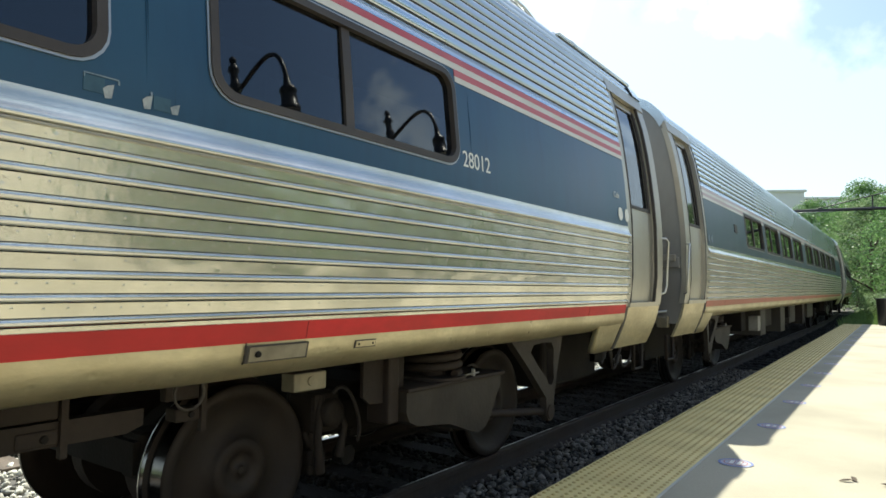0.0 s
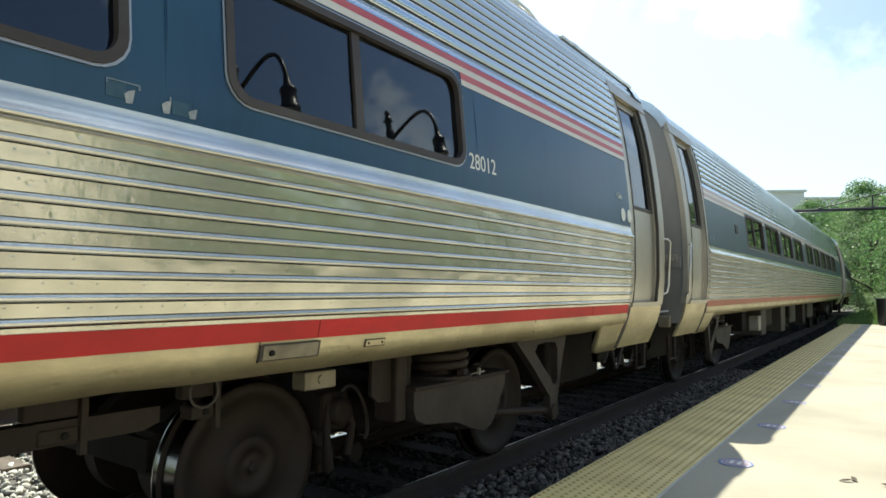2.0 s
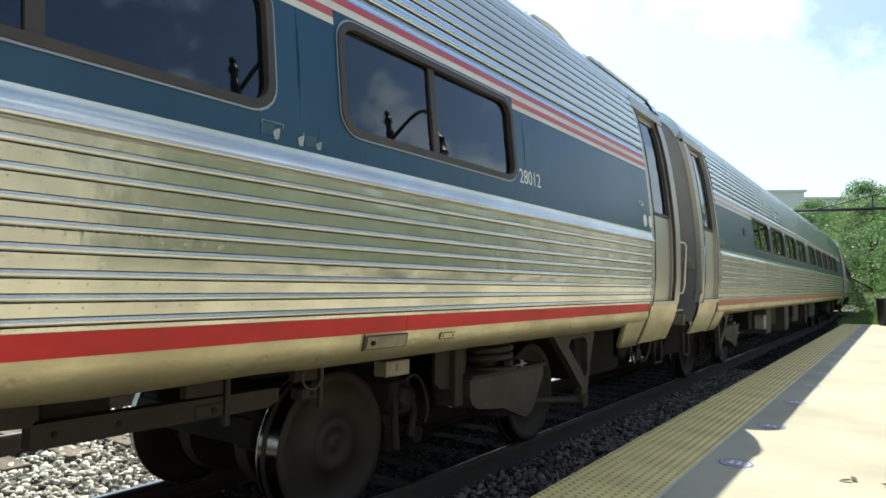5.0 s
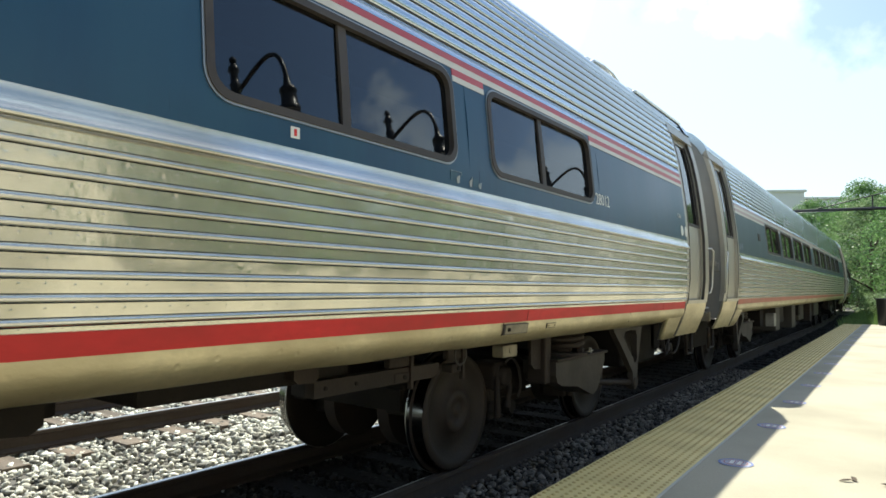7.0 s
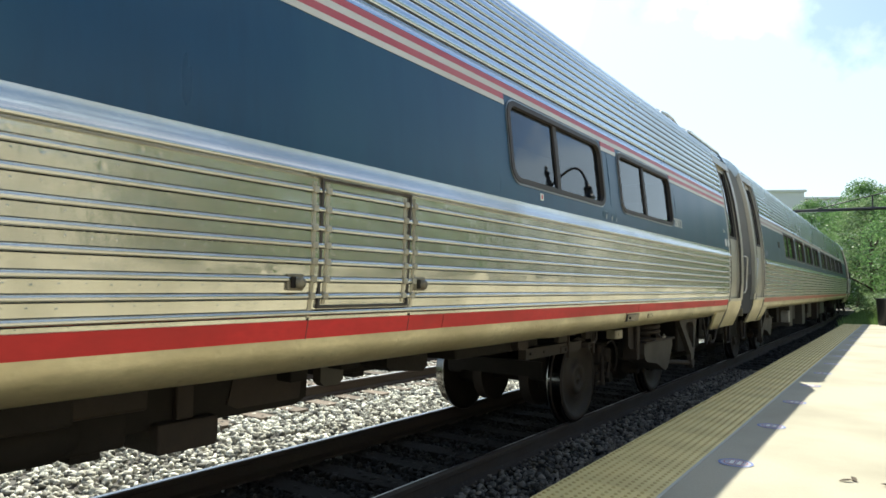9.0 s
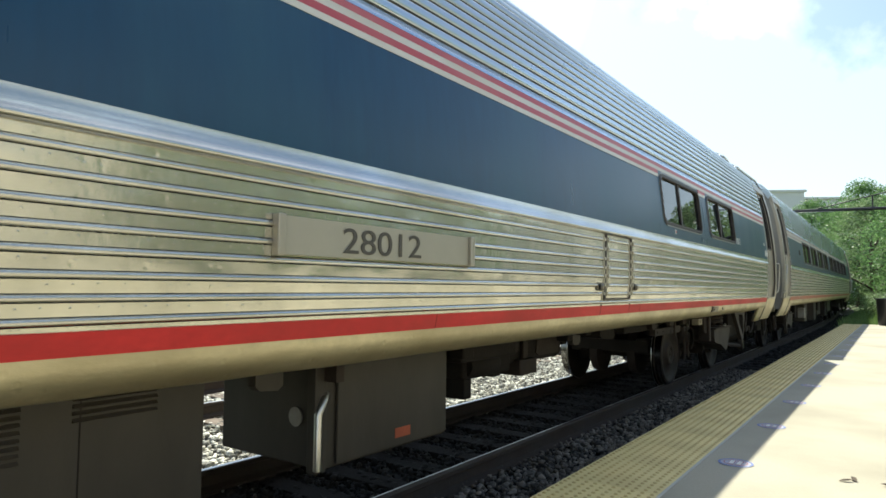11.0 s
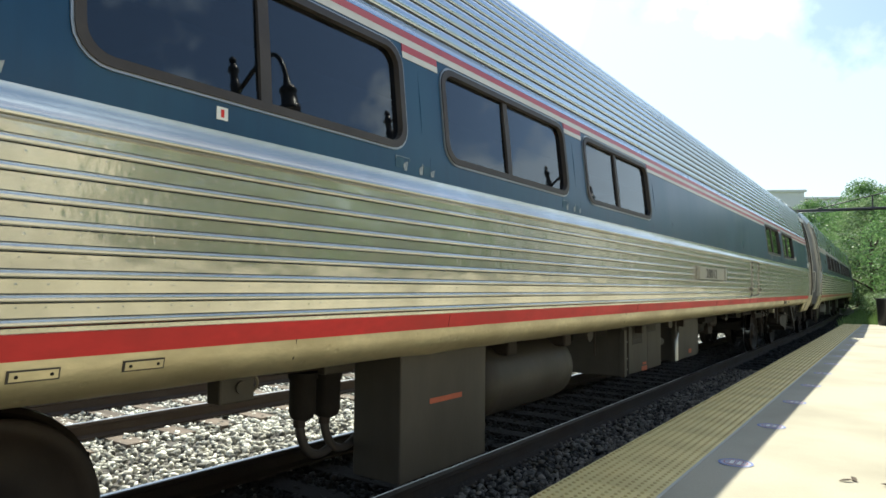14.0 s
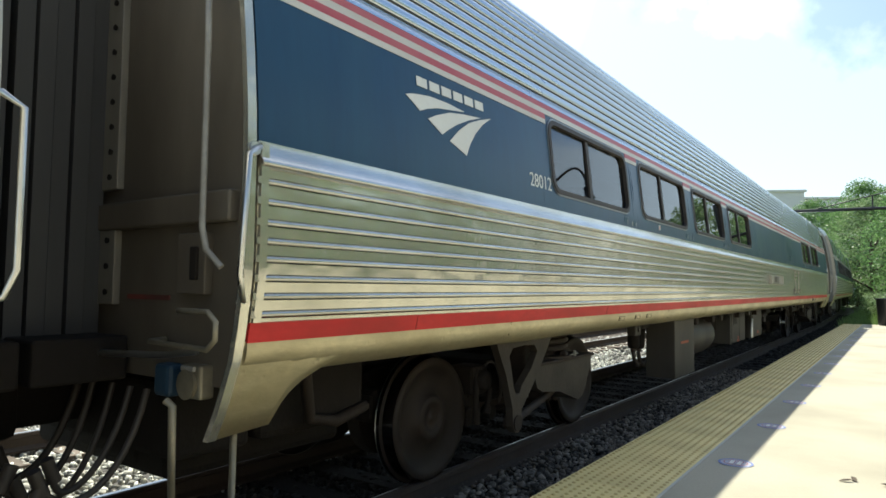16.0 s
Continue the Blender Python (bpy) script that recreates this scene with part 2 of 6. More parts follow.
SIDESTONE = material("brown_ballast_stone", (0.19, 0.16, 0.13), 0.9, 0.0, 0.3, 40, 3, 0.3, 60, (0.10, 0.08, 0.062), island=0.8)
# tie below the train, darkened in colour to stand for the shade there
SHADETIE = material("shaded_tie", (0.019, 0.015, 0.012), 0.95, 0.0, 0.3, 30, 2.5, 0.4, 40, (0.024, 0.019, 0.015), (0.4, 3, 3), spec=0.2, piece=0.25)
STONEBED = material("ballast_bed", (0.10, 0.094, 0.086), 0.95, 0.0, 0.45, 28, 3, 0.9, 30, (0.065, 0.06, 0.055))
TIE = material("weathered_tie", (0.17, 0.135, 0.105), 0.9, 0.0, 0.35, 30, 2.5, 0.5, 40, (0.10, 0.082, 0.066), (0.4, 3, 3), piece=0.3)
RAIL = material("rusty_rail", (0.060, 0.045, 0.036), 0.8, 0.2, 0.3, 30, 2, 0.2, 60, (0.06, 0.04, 0.03))
RAILTOP = material("polished_railhead", (0.45, 0.45, 0.46), 0.3, 1.0, 0.06, 20, 2, 0.02, stretch=(1, 0.1, 1))
GRASS = material("grass_ground", (0.075, 0.12, 0.035), 0.95, 0.0, 0.4, 9, 0.35, 0.5, 25, (0.12, 0.13, 0.06))
BLADE = leafage("grass_blades", (0.14, 0.22, 0.06), 0.35)
LEAF = leafage("leaves", (0.14, 0.25, 0.085), 0.45)
LEAFPALE = leafage("pale_leaves", (0.195, 0.28, 0.13), 0.42)
BARK = material("bark", (0.10, 0.075, 0.055), 0.95, 0.0, 0.35, 14, 3, 0.6, 20, stretch=(1, 1, 0.25))
TAN = material("tan_facade", (0.80, 0.76, 0.74), 0.85, 0.0, 0.06, 2, 0.2, 0.05)
PALEWALL = material("white_facade", (0.72, 0.71, 0.68), 0.8, 0.0, 0.06, 3, 0.3, 0.05)
DARKGLASS = material("dark_window", (0.03, 0.035, 0.04), 0.1, 0.0, 0.1, 4, 0.5, 0.0)
POLE = material("black_enamel", (0.018, 0.018, 0.020), 0.35, 0.0, 0.2, 30, 3, 0.05)
STICKBLUE = material("sticker_blue", (0.10, 0.15, 0.40), 0.6, 0.0, 0.3, 60, 9, 0.0, 40, (0.24, 0.27, 0.38))
STICKRED = material("sticker_red", (0.40, 0.14, 0.17), 0.6, 0.0, 0.25, 60, 12, 0.0, 40, (0.40, 0.30, 0.29))
SIGNFACE = material("worn_sign_film", (0.42, 0.42, 0.50), 0.6, 0.0, 0.2, 60, 10, 0.0, 40, (0.33, 0.33, 0.42))
FORECOURT = material("forecourt_paving", (0.30, 0.285, 0.25), 0.9, 0.0, 0.15, 60, 0.6, 0.2, 120)


# ---- mesh helpers ----
class Geo:
    def __init__(self):
        self.v, self.f, self.s = [], [], []

    def add(self, verts, faces, smooth=False, m=None):
        k = len(self.v)
        self.v += [tuple(m @ Vector(p)) for p in verts] if m else [tuple(p) for p in verts]
        self.f += [tuple(i + k for i in q) for q in faces]
        self.s += [smooth] * len(faces)
        return self

    def box(self, x0, x1, y0, y1, z0, z1, bevel=0.0, m=None):
        if not bevel:
            v = [(x, y, z) for x in (x0, x1) for y in (y0, y1) for z in (z0, z1)]
            return self.add(v, [(0, 1, 3, 2), (4, 6, 7, 5), (0, 4, 5, 1), (2, 3, 7, 6), (0, 2, 6, 4), (1, 5, 7, 3)], m=m)
        b = min(bevel, (x1 - x0) / 2.2, (y1 - y0) / 2.2, (z1 - z0) / 2.2)
        bm = bmesh.new()
        bmesh.ops.create_cube(bm, size=1, matrix=Matrix.LocRotScale(((x0 + x1) / 2, (y0 + y1) / 2, (z0 + z1) / 2), None, (x1 - x0, y1 - y0, z1 - z0)))
        bmesh.ops.bevel(bm, geom=bm.edges[:], offset=b, segments=2, affect="EDGES", profile=0.5)
        bm.verts.index_update()
        self.add([p.co for p in bm.verts], [[p.index for p in q.verts] for q in bm.faces], m=m)
        bm.free()
        return self

    def lathe(self, rings, axis="x", n=32, m=None, caps=True, smooth=True):
        """rings: (along, radius) pairs, turned about an axis through the origin."""
        v, f = [], []
        for a, r in rings:
            for i in range(n):
                c, s = r * math.cos(2 * math.pi * i / n), r * math.sin(2 * math.pi * i / n)
                v.append({"x": (a, c, s), "y": (s, a, c), "z": (c, s, a)}[axis])
        for j in range(len(rings) - 1):
            for i in range(n):
                k = (i + 1) % n
                f.append((j * n + i, j * n + k, (j + 1) * n + k, (j + 1) * n + i))
        self.add(v, f, smooth, m)
        if caps:
            self.add(v[:n], [tuple(reversed(range(n)))], False, m)
            self.add(v[-n:], [tuple(range(n))], False, m)
        return self

    def tube(self, pts, r, n=10, caps=True):
        pts = [Vector(p) for p in pts]
        v, f = [], []
        prev = None
        for i, p in enumerate(pts):
            d = (pts[min(i + 1, len(pts) - 1)] - pts[max(i - 1, 0)]).normalized()
            a = prev - d * prev.dot(d) if prev else d.orthogonal()
            if a.length < 1e-5:
                a = d.orthogonal()
            a.normalize()
            prev = a
            b = d.cross(a)
            rr = r[i] if isinstance(r, (list, tuple)) else r
            v += [p + a * rr * math.cos(2 * math.pi * k / n) + b * rr * math.sin(2 * math.pi * k / n) for k in range(n)]
        for j in range(len(pts) - 1):
            for k in range(n):
                q = (k + 1) % n
                f.append((j * n + k, j * n + q, (j + 1) * n + q, (j + 1) * n + k))
        self.add(v, f, True)
        if caps:
            self.add(v[:n], [tuple(reversed(range(n)))])
            self.add(v[-n:], [tuple(range(n))])
        return self

    def prism(self, outline, x0, x1, holes=()):
        """A plate: outline in (y, z), thick from x0 to x1, cut by holes of as many points as the outline."""
        loops = [outline] + list(holes)
        if not holes:
            n = len(outline)
            v = [(x0, *p) for p in outline] + [(x1, *p) for p in outline]
            return self.add(v, [tuple(reversed(range(n))), tuple(range(n, 2 * n))] + [(i, (i + 1) % n, n + (i + 1) % n, n + i) for i in range(n)])
        n = len(outline)
        v = [(x, *p) for lp in loops[:2] for x in (x0, x1) for p in lp]
        f = []
        for i in range(n):
            k = (i + 1) % n
            f += [(i, k, n + k, n + i), (2 * n + i, 3 * n + i, 3 * n + k, 2 * n + k), (n + i, n + k, 3 * n + k, 3 * n + i), (i, 2 * n + i, 2 * n + k, k)]
        return self.add(v, f)

    def mesh(self, name, mat):
        me = bpy.data.meshes.new(name)
        me.from_pydata(self.v, [], self.f)
        me.polygons.foreach_set("use_smooth", self.s)
        me.materials.append(mat)
        me.update()
        return me


def part(name, g, mat, parent=None, label="", at=None):
    ob = new(name, g.mesh(name, mat) if isinstance(g, Geo) else g)
    if parent:
        ob.parent = parent
    if at is not None:
        ob.matrix_basis = at
    if label:
        tagged(ob, label)
    return ob


def arc(cx, cy, r, a0, a1, n):
    return [(cx + r * math.cos(radians(a0 + (a1 - a0) * i / n)), cy + r * math.sin(radians(a0 + (a1 - a0) * i / n))) for i in range(n + 1)]


def rounded(y0, y1, z0, z1, r, n=5):
    """Outline of a rounded rectangle."""
    return (arc(y1 - r, z1 - r, r, 0, 90, n) + arc(y0 + r, z1 - r, r, 90, 180, n)
            + arc(y0 + r, z0 + r, r, 180, 270, n) + arc(y1 - r, z0 + r, r, 270, 360, n))


def bezier(p, n):
    p = [Vector(q) for q in p]
    out = []
    for i in range(n + 1):
        t = i / n
        out.append(p[0] * (1 - t) ** 3 + p[1] * 3 * t * (1 - t) ** 2 + p[2] * 3 * t * t * (1 - t) + p[3] * t ** 3)
    return out


# ---- the line of the track and how far the train has gone ----
TRACK_X, BEND_Y, BEND_R = -3.69, 26.0, 480.0


def on_track(a, side=0.0):
    """Place and heading (degrees) at a metres along the track; the far part bends to the left."""
    if a <= BEND_Y:
        return TRACK_X + side, a, 0.0
    q = (a - BEND_Y) / BEND_R
    return (TRACK_X - BEND_R * (1 - math.cos(q)) + side * math.cos(q), BEND_Y + BEND_R * math.sin(q) + side * math.sin(q), math.degrees(q))


GONE = [(0, 0), (0.5, 0.005), (1, 0.016), (1.5, 0.039), (2, 0.071), (2.5, 0.109), (3, 0.162), (3.5, 0.242), (4, 0.356), (6.5, 1.615), (7, 2.056),
        (7.5, 2.556), (8, 3.111), (8.5, 3.722), (9, 4.393), (11.5, 8.788), (12, 9.835), (12.5, 10.919), (13, 12.057), (13.5, 13.262),
        (14, 14.525), (14.5, 15.835), (15, 17.19), (15.5, 18.585), (16, 20.015)]


def gone(t):
    """Metres that the train has gone at t seconds."""
    T, U = [p[0] for p in GONE], [p[1] for p in GONE]
    n = len(T)
    d = [(U[i + 1] - U[i]) / (T[i + 1] - T[i]) for i in range(n - 1)]
    slope = [0.0] + [(d[i - 1] * (T[i + 1] - T[i]) + d[i] * (T[i] - T[i - 1])) / (T[i + 1] - T[i - 1]) for i in range(1, n - 1)] + [d[-1] + 0.03]
    i = max(k for k in range(n - 1) if T[k] <= t)
    h = T[i + 1] - T[i]
    q = (t - T[i]) / h
    return ((2 * q ** 3 - 3 * q * q + 1) * U[i] + (q ** 3 - 2 * q * q + q) * h * slope[i]
            + (3 * q * q - 2 * q ** 3) * U[i + 1] + (q ** 3 - q * q) * h * slope[i + 1])


# ---- the passenger cars: x across, y along the car, z over the rails ----
HALF = 12.635
REAR = 0.21
PROFILE = [(0.80, 1.365), (0.90, 1.42), (1.02, 1.47), (1.12, 1.512), (1.21, 1.532), (1.30, 1.550), (1.45, 1.570), (1.55, 1.576), (1.95, 1.576), (2.13, 1.570),
           (2.42, 1.545), (2.74, 1.505), (2.90, 1.480), (3.08, 1.447), (3.25, 1.405), (3.40, 1.36), (3.54, 1.31), (3.66, 1.24),
           (3.78, 1.12), (3.86, 0.97), (3.91, 0.78), (3.945, 0.50), (3.96, 0.2), (3.965, 0.0)]


def half_width(z):
    return float(np.interp(z, [p[0] for p in PROFILE], [p[1] for p in PROFILE]))


def slab(g, y0, y1, z0, z1, off=0.0, th=0.012, side=1, step=0.6, nz=3, wob=0.0, seed=0, curve=None):
    """A plate that follows the car's side between two heights, off metres proud of it."""
    rnd = random.Random(seed)
    ny = max(1, round((y1 - y0) / step))
    ys = [y0 + (y1 - y0) * i / ny for i in range(ny + 1)]
    zs = [z0 + (z1 - z0) * j / nz for j in range(nz + 1)]
    v = []
    for o in (off, off - th):
        for y in ys:
            for j, z in enumerate(zs):
                bulge = curve(j / nz) if curve and o == off else 0.0
                v.append((side * (half_width(z) + o + bulge + (rnd.uniform(-wob, wob) if o == off else 0)), y, z))
    a, b = nz + 1, (ny + 1) * (nz + 1)
    f = []
    for i in range(ny):
        for j in range(nz):
            q = (i * a + j, (i + 1) * a + j, (i + 1) * a + j + 1, i * a + j + 1)
            f += [q, tuple(b + k for k in reversed(q))]
    rim = []
    for i in range(ny):
        rim += [(i * a, (i + 1) * a), ((i + 1) * a + nz, i * a + nz)]
    for j in range(nz):
        rim += [(j + 1, j), (ny * a + j, ny * a + j + 1)]
    edge = [(p, b + p, b + q, q) for p, q in rim]
    if side < 0:
        f, edge = [tuple(reversed(q)) for q in f], [tuple(reversed(q)) for q in edge]
    g.add(v, f, True)
    used = sorted({i for q in edge for i in q})
    at = {i: k for k, i in enumerate(used)}
    return g.add([v[i] for i in used], [tuple(at[i] for i in q) for q in edge], False)


def bay(g, y0, y1, z0, z1, hole, off=0.0, th=0.012):
    """A bay of the side with a rounded opening."""
    cy, cz = (y0 + y1) / 2, (z0 + z1) / 2
    inner = hole
    outer = []
    for (y, z) in inner:
        dy, dz = y - cy, z - cz
        k = min((y1 - y0) / 2 / abs(dy) if abs(dy) > 1e-6 else 1e9, (z1 - z0) / 2 / abs(dz) if abs(dz) > 1e-6 else 1e9)
        outer.append((cy + dy * k, cz + dz * k))
    # corners of the bay
    n = len(inner)
    for c in ((y0, z0), (y1, z0), (y0, z1), (y1, z1)):
        i = min(range(n), key=lambda q: (outer[q][0] - c[0]) ** 2 + (outer[q][1] - c[1]) ** 2)
        outer[i] = c
    rows = [inner] + [[(p[0] + (q[0] - p[0]) * t, p[1] + (q[1] - p[1]) * t) for p, q in zip(inner, outer)] for t in (0.5, 1.0)]
    v = [(half_width(z) + off, y, z) for r in rows for y, z in r] + [(half_width(z) + off - 0.05, y, z) for y, z in inner]
    f = []
    for r in range(2):
        for i in range(n):
            k = (i + 1) % n
            f.append((r * n + i, r * n + k, (r + 1) * n + k, (r + 1) * n + i)[::-1])
    g.add(v, f, True)
    g.add(v, [(i, 3 * n + i, 3 * n + (i + 1) % n, (i + 1) % n)[::-1] for i in range(n)], False)
    return g


def ring(outline, inner, x_out, depth):
    g = Geo()
    n = len(outline)
    v = ([(half_width(z) + x_out, y, z) for y, z in outline] + [(half_width(z) + x_out, y, z) for y, z in inner]
         + [(half_width(z) + x_out - depth, y, z) for y, z in outline] + [(half_width(z) + x_out - depth, y, z) for y, z in inner])
    f = []
    for i in range(n):
        k = (i + 1) % n
        f += [(i, k, n + k, n + i), (2 * n + i, i + 3 * n, k + 3 * n, 2 * n + k), (i, 2 * n + i, 2 * n + k, k), (n + i, n + k, 3 * n + k, 3 * n + i)]
    return g.add(v, f)


def side_plate(outline, x_off, th):
    """A thin plate of any outline laid on the side."""
    n = len(outline)
    v = [(half_width(z) + x_off, y, z) for y, z in outline] + [(half_width(z) + x_off - th, y, z) for y, z in outline]
    return Geo().add(v, [tuple(range(n)), tuple(reversed(range(n, 2 * n)))] + [(i, n + i, n + (i + 1) % n, (i + 1) % n) for i in range(n)])


def lettering(name, text, size, y, z, mat, parent, off=0.006, squeeze=1.0):
    cu = bpy.data.curves.new(name, "FONT")
    cu.body, cu.size, cu.extrude = text, size, 0.001
    tmp = new("lettering", cu)
    bpy.context.view_layer.update()
    me = bpy.data.meshes.new_from_object(tmp.evaluated_get(bpy.context.evaluated_depsgraph_get()))
    bpy.data.objects.remove(tmp)
    me.materials.clear()
    me.materials.append(mat)
    x = half_width(z + size * 0.3) + off
    lean = math.atan2(half_width(z + size * 0.6) - half_width(z), size * 0.6)
    ob = new(name, me)
    ob.parent = parent
    up = Vector((math.sin(lean), 0, math.cos(lean)))
    m = Matrix.Identity(4)
    m.col[0], m.col[1] = (0, squeeze, 0, 0), (*up, 0)
    m.col[2], m.col[3] = (*Vector((0, 1, 0)).cross(up), 0), (x, y, z, 1)
    ob.matrix_basis = m
    return ob


WIN_Z0, WIN_Z1, WIN_R, WIN_L = 2.150, 2.745, 0.13, 1.70


def add_window(car, y0, y1, split=0.5):
    """Frame, rubber, mullion and two panes of one side window."""
    trim = ring(rounded(y0 - 0.004, y1 + 0.004, WIN_Z0 - 0.004, WIN_Z1 + 0.004, WIN_R), rounded(y0 + 0.008, y1 - 0.008, WIN_Z0 + 0.008, WIN_Z1 - 0.008, WIN_R - 0.01), 0.008, 0.03)
    w = part("window", trim, TRIM, car, "rounded window with a bright metal trim")
    part("gasket", ring(rounded(y0 + 0.007, y1 - 0.007, WIN_Z0 + 0.007, WIN_Z1 - 0.007, WIN_R - 0.01), rounded(y0 + 0.044, y1 - 0.044, WIN_Z0 + 0.044, WIN_Z1 - 0.044, WIN_R - 0.04), 0.014, 0.035), RUBBER, w, "dark brown rubber gasket")
    ym = y0 + (y1 - y0) * split
    g = Geo()
    slab(g, ym - 0.028, ym + 0.028, WIN_Z0 + 0.05, WIN_Z1 - 0.05, -0.004, 0.02, 1, 1, 3)
    part("mullion", g, RUBBER, w)
    for a, b in ((y0 + 0.04, ym - 0.026), (ym + 0.026, y1 - 0.04)):
        # flat panes: the chord of the side
        za, zb = WIN_Z0 + 0.04, WIN_Z1 - 0.04
        xa, xb = half_width(za) - 0.018, half_width(zb) - 0.018
        v = [(xa, a, za), (xa, b, za), (xb, b, zb), (xb, a, zb)] + [(xa - 0.006, a, za), (xa - 0.006, b, za), (xb - 0.006, b, zb), (xb - 0.006, a, zb)]
        part("pane", Geo().add(v, [(0, 1, 2, 3), (7, 6, 5, 4), (0, 4, 5, 1), (1, 5, 6, 2), (2, 6, 7, 3), (3, 7, 4, 0)]), PANE, w)


def coil(r, wire, z0, z1, turns, n=14):
    pts = []
    for i in range(int(turns * n) + 1):
        a = 2 * math.pi * i / n
        pts.append((r * math.cos(a), r * math.sin(a), z0 + (z1 - z0) * i / (turns * n)))
    return pts


def add_truck(car, yc, seat, bracket, flip):
    """An inside-bearing truck: frame, spring seat, coil, anchor bracket and rod, two wheelsets."""
    g = Geo()
    for sx in (-1, 1):
        g.box(min(sx * 0.42, sx * 0.62), max(sx * 0.42, sx * 0.62), -1.75, 1.75, 0.46, 0.70, 0.03)
        g.box(min(sx * 0.40, sx * 0.64), max(sx * 0.40, sx * 0.64), -1.5, -1.1, 0.32, 0.62, 0.04)
        g.box(min(sx * 0.40, sx * 0.64), max(sx * 0.40, sx * 0.64), 1.1, 1.5, 0.32, 0.62, 0.04)
    g.box(-0.6, 0.6, -0.25, 0.25, 0.40, 0.78, 0.04).box(-0.6, 0.6, -1.78, -1.66, 0.5, 0.66).box(-0.6, 0.6, 1.66, 1.78, 0.5, 0.66)
    truck = part("truck", g, DARKIRON, car, "near-black cast truck with bare-faced wheels", pose(0, yc, 0))
    for y in (-1.295, 1.295):
        ws = part("wheelset", Geo().lathe([(-0.66, 0.085), (0.66, 0.085)], "x", 16), WHEELIRON, car, "dusty steel wheels on one axle", pose(0, yc + y, 0.457))
        for sx in (-0.3, 0.3):
            part("brake_disc", Geo().lathe([(sx - 0.06, 0.33), (sx + 0.06, 0.33)], "x", 32), IRON, ws)
        face = 0.80
        rings = [(0.655, 0.10), (0.665, 0.30), (0.66, 0.40), (0.66, 0.490), (0.692, 0.486), (0.700, 0.462), (face - 0.012, 0.450), (face, 0.440), (face - 0.002, 0.395),
                 (face - 0.022, 0.375), (face - 0.052, 0.30), (face - 0.040, 0.19), (face - 0.006, 0.165), (face + 0.004, 0.155), (face + 0.004, 0.095), (face - 0.008, 0.090), (face - 0.008, 0.028), (face + 0.008, 0.02)]
        for sx in (-1, 1):
            part("wheel", Geo().lathe([(sx * a, r) for a, r in rings], "x", 48), WHEELIRON, ws)
            t = Geo()
            t.lathe([(sx * 0.7005, 0.4635), (sx * 0.788, 0.4515)], "x", 48, caps=False)
            t.lathe([(sx * 0.659, 0.4915), (sx * 0.6925, 0.4875)], "x", 48, caps=False)
            part("tread", t, TREAD, ws, "dark polished running tread")
            part("flange_edge", Geo().lathe([(sx * 0.6575, 0.4885), (sx * 0.6578, 0.4925), (sx * 0.667, 0.4925)], "x", 48, caps=False), FLANGE, ws, "bright worn flange edge")
        h = Geo()
        h.box(0.806, 0.812, -0.012, 0.014, -0.03, 0.022).box(0.806, 0.812, 0.012, 0.03, 0.0, 0.035)
        part("hub_mark", h, WHITE, ws, "pale mark on the hub") if y > 0 and flip else None
        # brake hangers beside the wheel
        for sy in (-1, 1):
            b = Geo()
            yb = y + sy * 0.56 * (1 if y * sy < 0 else 0.95)
            if abs(yb) < 1.0:
                b.box(0.55, 0.78, yb - 0.05, yb + 0.05, 0.30, 0.78, 0.02).box(0.66, 0.80, yb - 0.07, yb + 0.07, 0.36, 0.46, 0.02)
                b.tube([(0.72, yb, 0.72), (0.76, yb - 0.08, 0.55), (0.74, yb + 0.05, 0.34)], 0.022, 8)
                part("brake_hanger", b, IRON, truck)
    for y in (-0.72, 0.72):
        unit = part("brake_unit", Geo().box(0.62, 0.86, y - 0.11, y + 0.11, 0.56, 0.80, 0.03).lathe([(0.86, 0.085), (0.92, 0.08), (0.93, 0.05)], "x", 16, pose(0, y, 0.68)), IRON, truck, "dusty brake caliper unit")
        part("caliper_lever", Geo().tube([(0.84, y - 0.05, 0.78), (0.88, y - 0.10, 0.55), (0.86, y - 0.06, 0.34)], [0.03, 0.024, 0.034], 8), IRON, unit)
        part("caliper_lever", Geo().tube([(0.84, y + 0.06, 0.78), (0.87, y + 0.13, 0.58), (0.86, y + 0.10, 0.40)], [0.03, 0.022, 0.03], 8), IRON, unit)
        part("brake_shoe", Geo().lathe([(0.80, 0.06), (0.88, 0.06)], "x", 14, pose(0, y + 0.16, 0.40)), DARKIRON, unit)
        part("air_hose", Geo().tube(bezier([(0.9, y, 0.80), (0.98, y + 0.05, 0.95), (0.98, y + 0.2, 0.6), (0.9, y + 0.22, 0.48)], 10), 0.012, 6), RUBBER, unit)
    s0, s1 = seat
    for sx in (-1, 1):
        sm = (s0 + s1) / 2
        d = -1 if flip else 1
        # deep spring seat with a sloped nose
        out = [(s0, 0.80), (s1, 0.80), (s1, 0.72), (s1 - 0.09, 0.60), (s1 - 0.13, 0.52), (s1 - 0.20, 0.45), (s1 - 0.30, 0.42), (s1 - 0.40, 0.45), (s0 + 0.46, 0.54), (s0 + 0.12, 0.58), (s0 + 0.03, 0.62), (s0, 0.68)]
        if sx < 0:
            out = out[::-1]
        # far seat is darker: shade under the car is put into its colour
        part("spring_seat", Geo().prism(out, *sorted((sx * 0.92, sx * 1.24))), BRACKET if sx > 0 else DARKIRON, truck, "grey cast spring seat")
        part("seat_rim", Geo().box(*sorted((sx * 0.90, sx * 1.27)), s0 - 0.02, s1 + 0.02, 0.80, 0.825, 0.008), IRON, truck)
